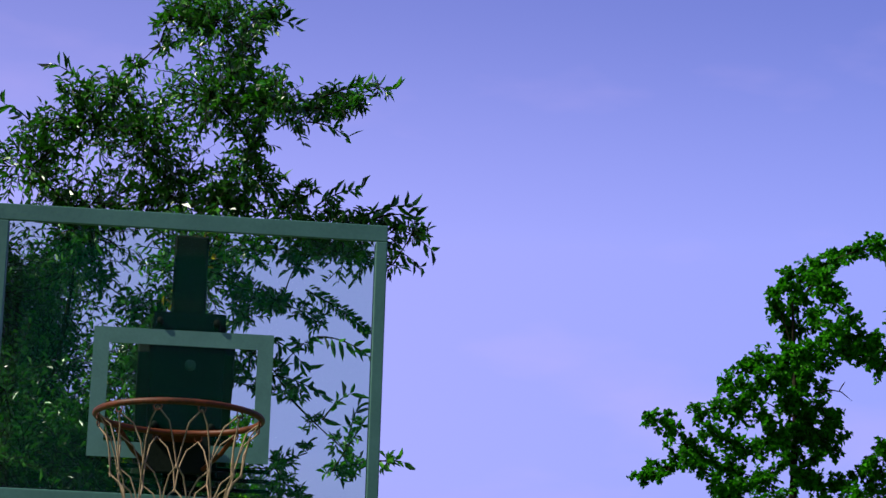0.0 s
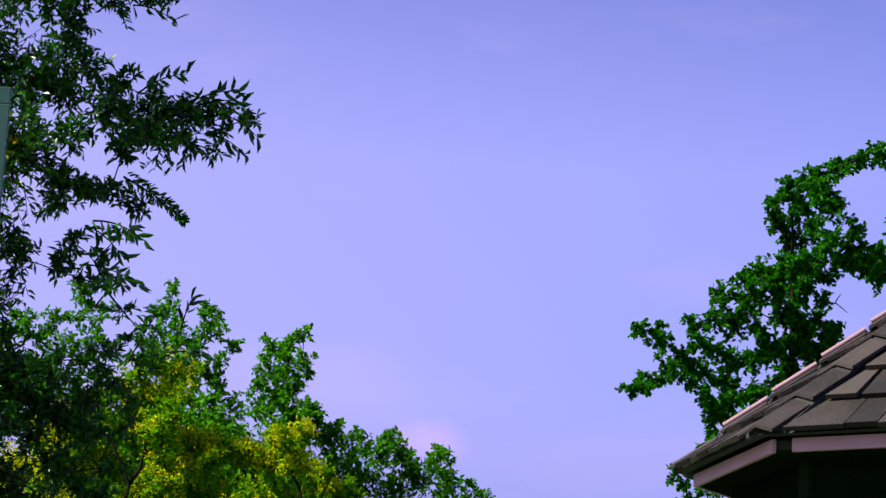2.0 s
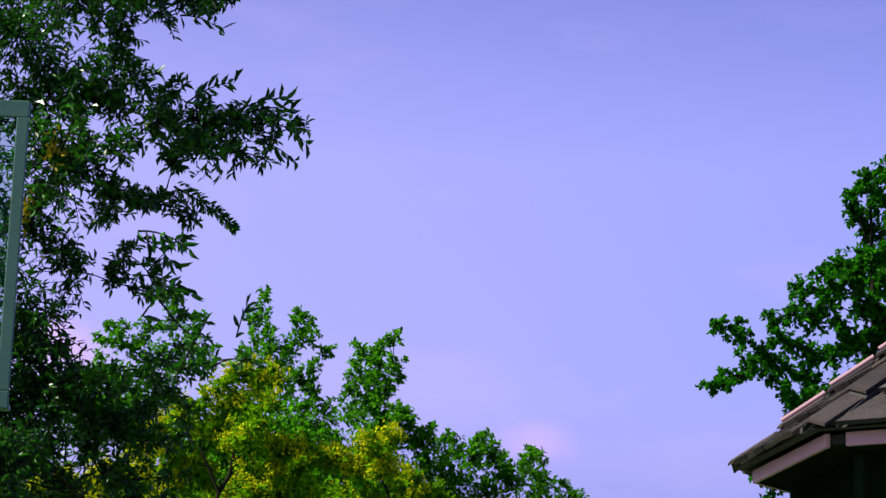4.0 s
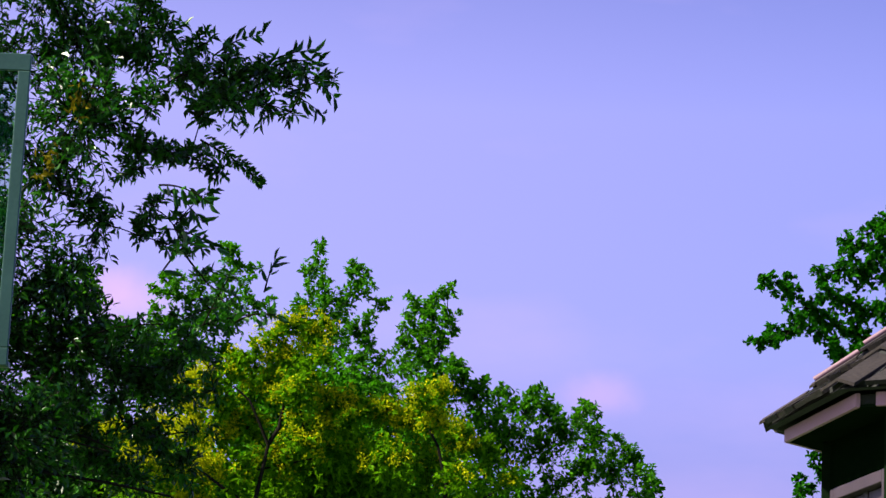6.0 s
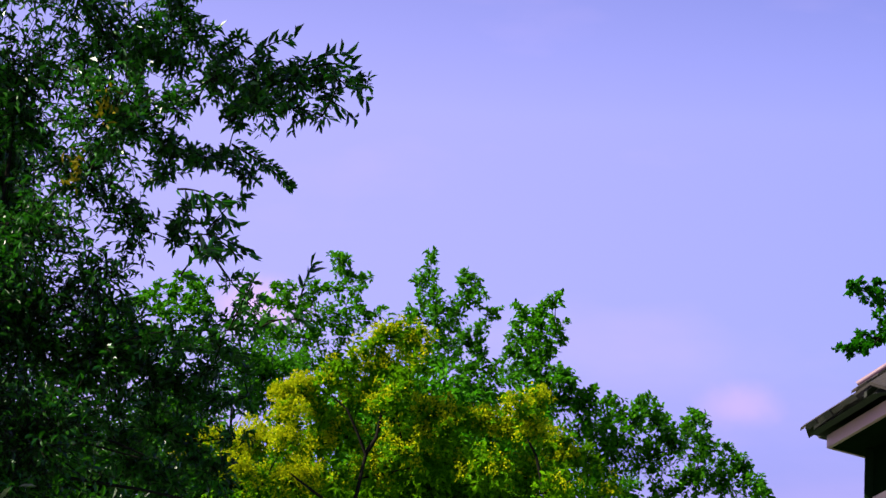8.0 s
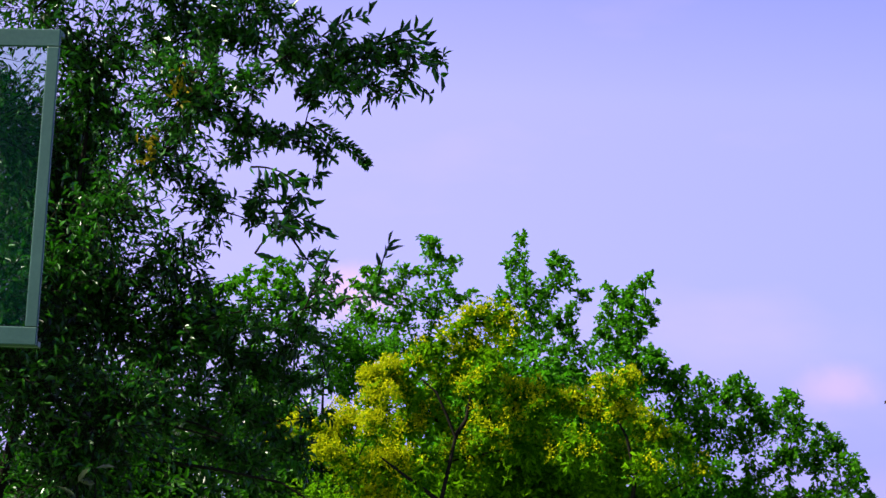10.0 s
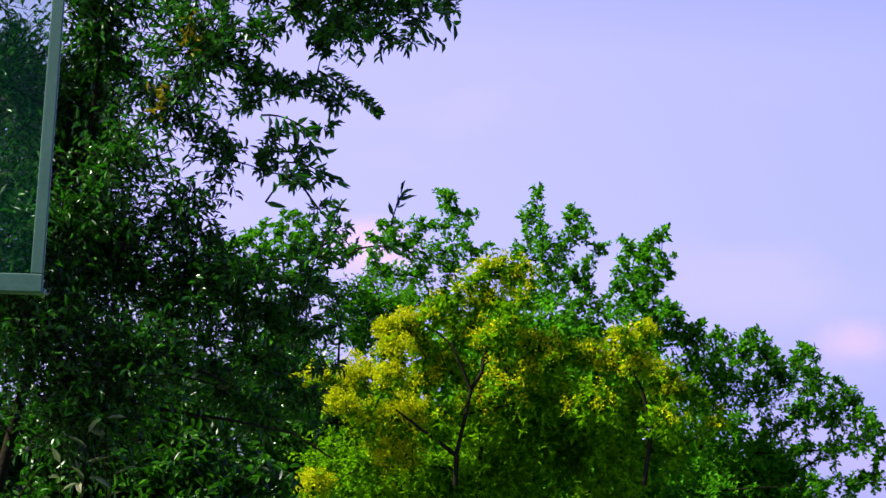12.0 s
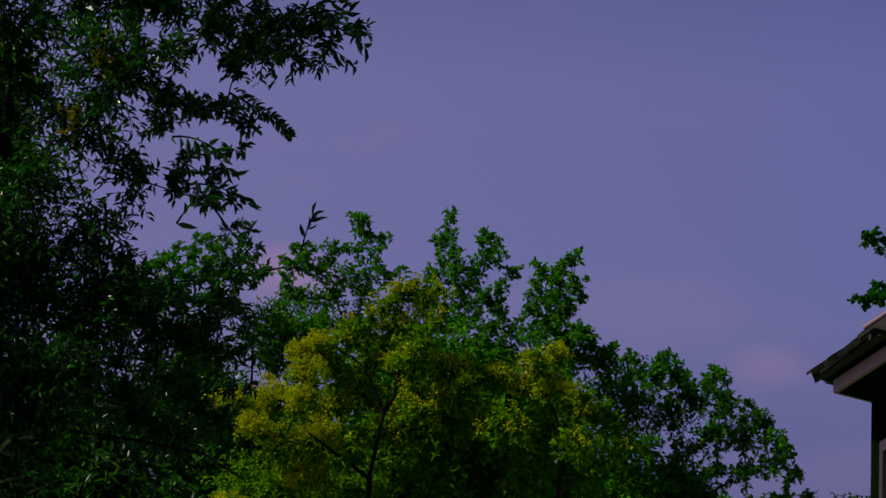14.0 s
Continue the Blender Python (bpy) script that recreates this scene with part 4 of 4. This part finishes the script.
# ---------------------------------------------------------------- basketball hoop
def build_hoop():
    hoop = tagged(new("basketball_hoop"), "basketball hoop with clear acrylic backboard and orange rim", "basketball hoop")
    x0, x1, z0, z1, y, w = -1.184, 0.004, 2.824, 3.746, 3.0, 0.052
    cx = (x0 + x1) / 2
    pane = part("backboard_pane", box(x0 + 0.02, x1 - 0.02, y + 0.010, y + 0.018, z0 + 0.02, z1 - 0.02, 0.001), ACRYLIC, hoop, "clear greenish acrylic sheet")
    for a, b, c, d in ((x0, x1, z1 - w, z1), (x0, x1, z0, z0 + w), (x0, x0 + 0.036, z0 + w, z1 - w), (x1 - 0.036, x1, z0 + w, z1 - w)):
        rail = part("frame_rail", box(a, b, y - 0.004, y + 0.009, c, d, 0.003), ALLOY, hoop, "pale metal edge coloured dark as in shade")
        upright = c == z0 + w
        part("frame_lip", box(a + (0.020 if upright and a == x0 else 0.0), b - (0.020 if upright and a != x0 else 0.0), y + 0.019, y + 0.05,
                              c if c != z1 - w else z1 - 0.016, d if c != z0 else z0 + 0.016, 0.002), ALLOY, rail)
    sx0, sx1, sz0, sz1, s = -0.872, -0.330, 2.985, 3.382, 0.048
    for a, b, c, d in ((sx0, sx1, sz1 - s, sz1), (sx0, sx1, sz0, sz0 + s), (sx0, sx0 + s, sz0 + s, sz1 - s), (sx1 - s, sx1, sz0 + s, sz1 - s)):
        part("target_line", box(a, b, y + 0.006, y + 0.0095, c, d, 0), SHADED_LINE, pane, "white stripe coloured dark as in shade")
    # rim, bracket and braces
    rx, ry, rz, rr = -0.605, 2.63, 3.04, 0.237
    ring = [(rx + rr * math.cos(2 * math.pi * k / 40), ry + rr * math.sin(2 * math.pi * k / 40), rz) for k in range(40)]
    rim = tube("rim", ring, [0.0095] * 40, RIM_SHADED, hoop, 10, "orange steel ring with sun and shade in its colour", closed=True)
    part("bracket", box(rx - 0.10, rx + 0.10, y - 0.02, y - 0.005, rz - 0.10, rz + 0.02, 0.004), BLACK_STEEL, hoop, "dark steel plate")
    part("bracket_shelf", box(rx - 0.07, rx + 0.07, ry + rr - 0.01, y - 0.02, rz - 0.006, rz + 0.003, 0.002), RIM_SHADED, hoop)
    for sgn in (-1, 1):
        tube("brace", [(rx + sgn * 0.08, y - 0.02, rz - 0.085), (rx + sgn * 0.13, y - 0.10, rz - 0.05), (rx + sgn * 0.17, ry + 0.165, rz - 0.008)], [0.007] * 3, RIM_SHADED, hoop, 8)
    for k in range(12):
        a = 2 * math.pi * (k + 0.5) / 12
        c = Vector((rx + rr * math.cos(a), ry + rr * math.sin(a), rz - 0.010))
        loop = [c + Vector((-math.sin(a) * 0.012 * math.cos(g), math.cos(a) * 0.012 * math.cos(g), -0.006 + 0.010 * math.sin(g))) for g in [2 * math.pi * j / 8 for j in range(8)]]
        tube("net_hook", loop, [0.0022] * 8, RIM_SHADED, rim, 5, closed=True)
    build_net(hoop, rx, ry, rz, rr)
    # backing steel
    part("mount_plate", box(cx - 0.105, cx + 0.115, y + 0.052, y + 0.075, 3.05, 3.45, 0.004), BLACK_STEEL, hoop, "black steel plate")
    part("back_post", box(cx - 0.055, cx + 0.05, y + 0.076, y + 0.17, 2.78, 3.70, 0.008), BLACK_STEEL, hoop, "black square steel post")
    for sgn in (-1, 1):
        part("side_plate", box(cx + sgn * 0.098 - 0.012, cx + sgn * 0.098 + 0.012, y + 0.076, y + 0.24, 2.95, 3.42, 0.004), BLACK_STEEL, hoop)
        for z in (2.98, 3.38):
            square_bar("arm", (cx + sgn * 0.13, y + 0.20, z), (cx + sgn * 0.13, y + 1.16, z - 0.62), 0.040, 0.075, BLACK_STEEL, hoop)
    for sgn in (-1, 1):
        for z in (3.09, 3.41):
            rod("bolt", (cx + sgn * 0.085, y + 0.045, z), (cx + sgn * 0.085, y - 0.004, z), 0.010, BLACK_STEEL, hoop, 8)
    # The bolt's lighter material stands in for light catching its head.
    rod("pivot_bolt", (cx + 0.012, y + 0.054, 3.285), (cx + 0.012, y + 0.040, 3.285), 0.017, ALLOY, hoop, 12, "bolt head in a lighter colour as if lit")
    for z in (2.905, 2.935, 2.965):
        part("mount_slat", box(cx - 0.19, cx + 0.27, y + 0.056, y + 0.070, z, z + 0.012, 0.002), BLACK_STEEL, hoop)
    part("cross_bar", box(x0 + 0.06, x1 - 0.06, y + 0.052, y + 0.08, 2.86, 2.89, 0.003), BLACK_STEEL, hoop)
    part("pole", box(cx - 0.13, cx + 0.13, y + 1.10, y + 1.30, -0.05, 2.66, 0.02), BLACK_STEEL, hoop, "black square steel pole set in the lawn")
    part("pole_cap", box(cx - 0.132, cx + 0.132, y + 1.098, y + 1.302, 2.662, 2.674, 0.004), BLACK_STEEL, hoop)


def build_net(hoop, rx, ry, rz, rr):
    """Twelve cords, crossing and tied into a tapering mesh."""
    levels = [(0.0, rr), (0.15, 0.185), (0.27, 0.14), (0.38, 0.12), (0.46, 0.125)]
    pieces = []
    rng = random.Random(8)

    def knot(level, k):
        drop, r = levels[level]
        a = 2 * math.pi * (k + 0.5 + 0.5 * (level % 2)) / 12
        return Vector((rx + r * math.cos(a), ry + r * math.sin(a), rz - 0.018 - drop + rng.uniform(-0.01, 0.01)))

    knots = [[knot(i, k) for k in range(12)] for i in range(len(levels))]
    for i in range(len(levels) - 1):
        for k in range(12):
            for step in (0, 1):
                j = (k + step) % 12 if i % 2 else (k - step) % 12
                a, b = knots[i][k], knots[i + 1][j]
                # the cord leaves the upper tie sideways and runs down, an arch at each tie
                across = Vector((b.x - a.x, b.y - a.y, 0))
                m1 = a + across * 0.55 + Vector((0, 0, (b.z - a.z) * 0.22))
                m2 = a + across * 0.85 + Vector((0, 0, (b.z - a.z) * 0.58)) + Vector((rng.uniform(-1, 1), rng.uniform(-1, 1), 0)) * 0.005
                pieces.append(tube_arrays([a, m1, m2, b], [0.0023] * 4, 5))
    for i in range(1, len(levels)):
        for p in knots[i]:
            pieces.append(tube_arrays([p + Vector((0, 0, 0.009)), p, p - Vector((0, 0, 0.009))], [0.002, 0.0048, 0.002], 5))
    v, q = join_arrays(pieces)
    under(new("net", mesh_of("net", v, q, CORD, True)), hoop, "worn off-white knotted cord net")


build_hoop()


# ---------------------------------------------------------------- octagonal pavilion
CENTRE, APOTHEM, EAVE, PITCH = Vector((4.263, 7.666, 0)), 1.502, 3.495, radians(38.9)
FIRST = radians(188.6)


def octagon(apothem, z):
    r = apothem / math.cos(math.pi / 8)
    return [CENTRE + Vector((r * math.cos(FIRST + math.radians(45 * k - 22.5)), r * math.sin(FIRST + math.radians(45 * k - 22.5)), z)) for k in range(8)]


def ring_solid(outer, inner, z0, z1):
    """A straight-sided octagonal band."""
    bm = bmesh.new()
    loops = [[bm.verts.new((p.x, p.y, z)) for p in octagon(a, 0)] for a, z in ((outer, z0), (outer, z1), (inner, z1), (inner, z0))]
    for k in range(8):
        n = (k + 1) % 8
        for i in range(4):
            a, b = loops[i], loops[(i + 1) % 4]
            bm.faces.new((a[k], a[n], b[n], b[k]))
    return bm


def face_frame(k):
    """The pose of face k: x along the wall, y outwards, origin on the axis at the ground."""
    a = FIRST + math.radians(45 * k)
    return Matrix.Translation(CENTRE) @ Matrix.Rotation(a - math.pi / 2, 4, "Z")


def build_pavilion():
    house = tagged(new("garden_pavilion"), "octagonal garden pavilion with grey shingle roof and pale fascia", "pavilion")
    wall_a = 1.22
    # walls: one panel a side, each with a tall window cut through
    half = wall_a * math.tan(math.pi / 8)
    for k in range(8):
        m = face_frame(k)
        wx, wz0, wz1, t = half - 0.075, 0.9, 3.20, 0.12
        bm = bmesh.new()
        for a, b, c, d in ((-half + 0.005, -wx, 0, 3.43), (wx, half - 0.005, 0, 3.43), (-wx, wx, 0, wz0), (-wx, wx, wz1, 3.43)):
            piece = box(a, b, wall_a - t, wall_a, c, d, 0, m)
            tmp = bpy.data.meshes.new("tmp")
            piece.to_mesh(tmp)
            piece.free()
            bm.from_mesh(tmp)
            bpy.data.meshes.remove(tmp)
        wall = part("wall", bm, WALL_SHADED, house, "grey wall panel coloured near black for eave shade")
        window = part("window", box(-wx + 0.055, wx - 0.055, wall_a - 0.065, wall_a - 0.059, wz0 + 0.055, wz1 - 0.055, 0, m), DARK_GLASS, house, "dark glazed window")
        window.visible_shadow = False
        for a, b, c, d in ((-wx, -wx + 0.055, wz0, wz1), (wx - 0.055, wx, wz0, wz1), (-wx + 0.055, wx - 0.055, wz0, wz0 + 0.055), (-wx + 0.055, wx - 0.055, wz1 - 0.055, wz1)):
            part("frame", box(a, b, wall_a - 0.09, wall_a + 0.012, c, d, 0.004, m), FRAME_SHADED, window, "pale frame coloured dim as in eave shade")
        part("glazing_bar", box(-0.032, 0.032, wall_a - 0.085, wall_a - 0.03, wz0 + 0.055, wz1 - 0.055, 0.003, m), FRAME_SHADED, window)
        for sgn in (-1, 1):
            x0, x1 = sorted((sgn * 0.040, sgn * (wx - 0.063)))
            for a, b, c, d in ((x0, x0 + 0.045, wz0 + 0.06, wz1 - 0.06), (x1 - 0.045, x1, wz0 + 0.06, wz1 - 0.06), (x0 + 0.045, x1 - 0.045, wz1 - 0.115, wz1 - 0.06), (x0 + 0.045, x1 - 0.045, wz0 + 0.06, wz0 + 0.12)):
                part("sash_rail", box(a, b, wall_a - 0.056, wall_a - 0.034, c, d, 0.003, m), FRAME_SHADED, window)
        part("corner_post", box(-0.032, 0.032, -0.045, 0.028, 0, 3.43, 0.008, Matrix.Translation(octagon(wall_a + 0.0, 0)[k]) @ Matrix.Rotation(FIRST + math.radians(45 * k - 22.5) - math.pi / 2, 4, "Z")), SOFFIT_SHADED, house, "corner post with shade put into its colour")
    part("floor_slab", ring_solid(1.34, 0.02, -0.05, 0.06), WALL_SHADED, house, "grey stone plinth")
    part("soffit", ring_solid(1.390, 1.05, 3.4325, 3.4445), SOFFIT_SHADED, house, "boards under the eaves, shade put into their colour")
    # fascia boards, one a side, with a dark gap at the corners
    fa = 1.414
    fh = fa * math.tan(math.pi / 8)
    for k in range(8):
        part("fascia_board", box(-fh + (0.002 if k == 0 else 0.012), fh - (0.095 if k == 1 else 0.0), fa - 0.022, fa, 3.4305, 3.492, 0.004, face_frame(k)), FASCIA, house, "pale pinkish painted board")
    part("eave_board", ring_solid(1.390, 1.26, 3.446, 3.486), DARK_FELT, house)
    build_roof(house)
    part("hall_floor", ring_solid(1.09, 0.02, 0.062, 0.075), WALL_SHADED, house)


def build_roof(house):
    """Dark deck, rows of uneven shingles on each slope, and folded caps along the hips."""
    rise = math.tan(PITCH)
    apex = CENTRE + Vector((0, 0, EAVE + APOTHEM * rise))
    bm = bmesh.new()
    low, under_low = [bm.verts.new(p) for p in octagon(APOTHEM - 0.012, EAVE + 0.004)], [bm.verts.new(p) for p in octagon(APOTHEM - 0.05, EAVE - 0.001)]
    top, under_top = bm.verts.new(apex - Vector((0, 0, 0.022))), bm.verts.new(apex - Vector((0, 0, 0.075)))
    for k in range(8):
        n = (k + 1) % 8
        bm.faces.new((low[k], low[n], top))
        bm.faces.new((under_low[n], under_low[k], under_top))
        bm.faces.new((low[n], low[k], under_low[k], under_low[n]))
    roof = part("roof", bm, DARK_FELT, house, "grey shingle roof with eight slopes")
    slope = APOTHEM / math.cos(PITCH)
    rows, step = 7, slope / 7.0
    rng = random.Random(4)
    tan8 = math.tan(math.pi / 8)
    for k in range(8):
        m = face_frame(k)
        base = m @ Matrix.Translation((0, APOTHEM, EAVE)) @ Matrix.Rotation(-PITCH, 4, "X")
        # in this frame x runs along the eave, -y climbs the slope, z stands off it
        for r in range(rows):
            s0, s1 = r * step - 0.015, min((r + 1) * step + 0.035, slope - 0.02)
            wide = max(0.03, (APOTHEM - s0 * math.cos(PITCH)) * tan8 - 0.150)
            narrow = max(0.01, (APOTHEM - s1 * math.cos(PITCH)) * tan8 - 0.150)
            cuts = [-wide]
            while cuts[-1] < wide - 0.16:
                cuts.append(cuts[-1] + rng.uniform(0.13, 0.24))
            cuts[-1] = wide
            for a, b in zip(cuts, cuts[1:]):
                g = 0.011 if r else 0.003
                a0, b0 = a + g, b - g
                a1, b1 = max(a0, -narrow), min(b0, narrow)
                if b1 - a1 < 0.01:
                    a1, b1 = sorted((max(-narrow, min(narrow, a0)), max(-narrow, min(narrow, b0))))
                    b1 += 0.004
                thick, lift, drop = rng.uniform(0.02, 0.028), rng.uniform(0.034, 0.044), rng.uniform(-0.006, 0.006)
                vs = [(a0, -s0 + drop, lift), (b0, -s0 + drop, lift), (b1, -s1, 0.004), (a1, -s1, 0.004)]
                verts = [Vector(p) for p in vs] + [Vector((p[0], p[1], p[2] - thick * (1 if i < 2 else 0.3))) for i, p in enumerate(vs)]
                me = bpy.data.meshes.new("shingle")
                me.from_pydata([base @ p for p in verts], [], [(0, 1, 2, 3), (7, 6, 5, 4), (0, 4, 5, 1), (1, 5, 6, 2), (2, 6, 7, 3), (3, 7, 4, 0)])
                me.materials.append(SLATE)
                under(new("shingle", me), roof)
    # hip caps: pairs of leaves folded over each hip
    corners = octagon(APOTHEM, EAVE)
    for k in range(8):
        hip = apex - corners[k]
        length = hip.length
        d = hip.normalized()
        outward = (corners[k] - CENTRE - Vector((0, 0, EAVE))).normalized()
        along = Vector((0, 0, 1)).cross(outward).normalized()
        fall = rise * math.cos(math.pi / 8)
        count = 7
        # a dark folded board closes the hip under the caps
        bm = bmesh.new()
        ends = []
        for p, w in ((corners[k] + d * 0.07, 0.13), (apex - d * 0.03, 0.02)):
            dn = Vector((0, 0, -w * rise * math.sin(math.pi / 8)))
            for up in (0.026, 0.002):
                ends.append([bm.verts.new(p + Vector((0, 0, up)) + along * sgn * w + (dn if sgn else Vector())) for sgn in (-1, 0, 1)])
        for i in (0, 1):
            bm.faces.new((ends[0][i], ends[0][i + 1], ends[2][i + 1], ends[2][i]))
            bm.faces.new((ends[1][i + 1], ends[1][i], ends[3][i], ends[3][i + 1]))
            bm.faces.new((ends[0][i + 1], ends[0][i], ends[1][i], ends[1][i + 1]))
            bm.faces.new((ends[2][i], ends[2][i + 1], ends[3][i + 1], ends[3][i]))
        for i in (0, 2):
            bm.faces.new((ends[0][i], ends[2][i], ends[3][i], ends[1][i]))
        part("hip_board", bm, DARK_FELT, roof)
        for i in range(count):
            s0, s1 = i * length / count - 0.01, min((i + 1) * length / count - 0.028, length - 0.01)
            reach = 0.115
            a, b = corners[k] + d * s0, corners[k] + d * s1
            lift0, lift1 = Vector((0, 0, 0.056)), Vector((0, 0, 0.034))
            down = -Vector((0, 0, reach * rise * math.sin(math.pi / 8)))
            pts = []
            for p, lf in ((a, lift0), (b, lift1)):
                w = min(reach, max(0.03, (apex - p).length * 0.30))
                dn = -Vector((0, 0, w * rise * math.sin(math.pi / 8)))
                for sgn in (-1, 0, 1):
                    pts.append(p + lf + along * sgn * w + (dn if sgn else Vector()))
            verts = pts + [p - Vector((0, 0, 0.014)) for p in pts]
            me = bpy.data.meshes.new("hip_cap")
            me.from_pydata(verts, [], [(0, 1, 4, 3), (1, 2, 5, 4), (6, 9, 10, 7), (7, 10, 11, 8), (0, 6, 7, 1), (1, 7, 8, 2), (3, 4, 10, 9), (4, 5, 11, 10), (0, 3, 9, 6), (2, 8, 11, 5)])
            me.materials.append(CAP_SLATE)
            cap = under(new("hip_cap", me), roof)
            if i and k != 1:
                tube("ridge_strip", [a + lift0 + d * 0.012 + Vector((0, 0, 0.006)), (a + b) / 2 + (lift0 + lift1) / 2 + Vector((0, 0, 0.008)), b + lift1 + Vector((0, 0, 0.010))], [0.015] * 3, RIDGE_STRIP, roof, 6, "pale strip along the hip")
    finial = [apex + Vector((0, 0, z)) for z in (0.0, 0.03, 0.06, 0.10, 0.13, 0.16)]
    tube("finial", finial, [0.06, 0.055, 0.03, 0.045, 0.03, 0.002], DARK_FELT, roof, 12)


build_pavilion()
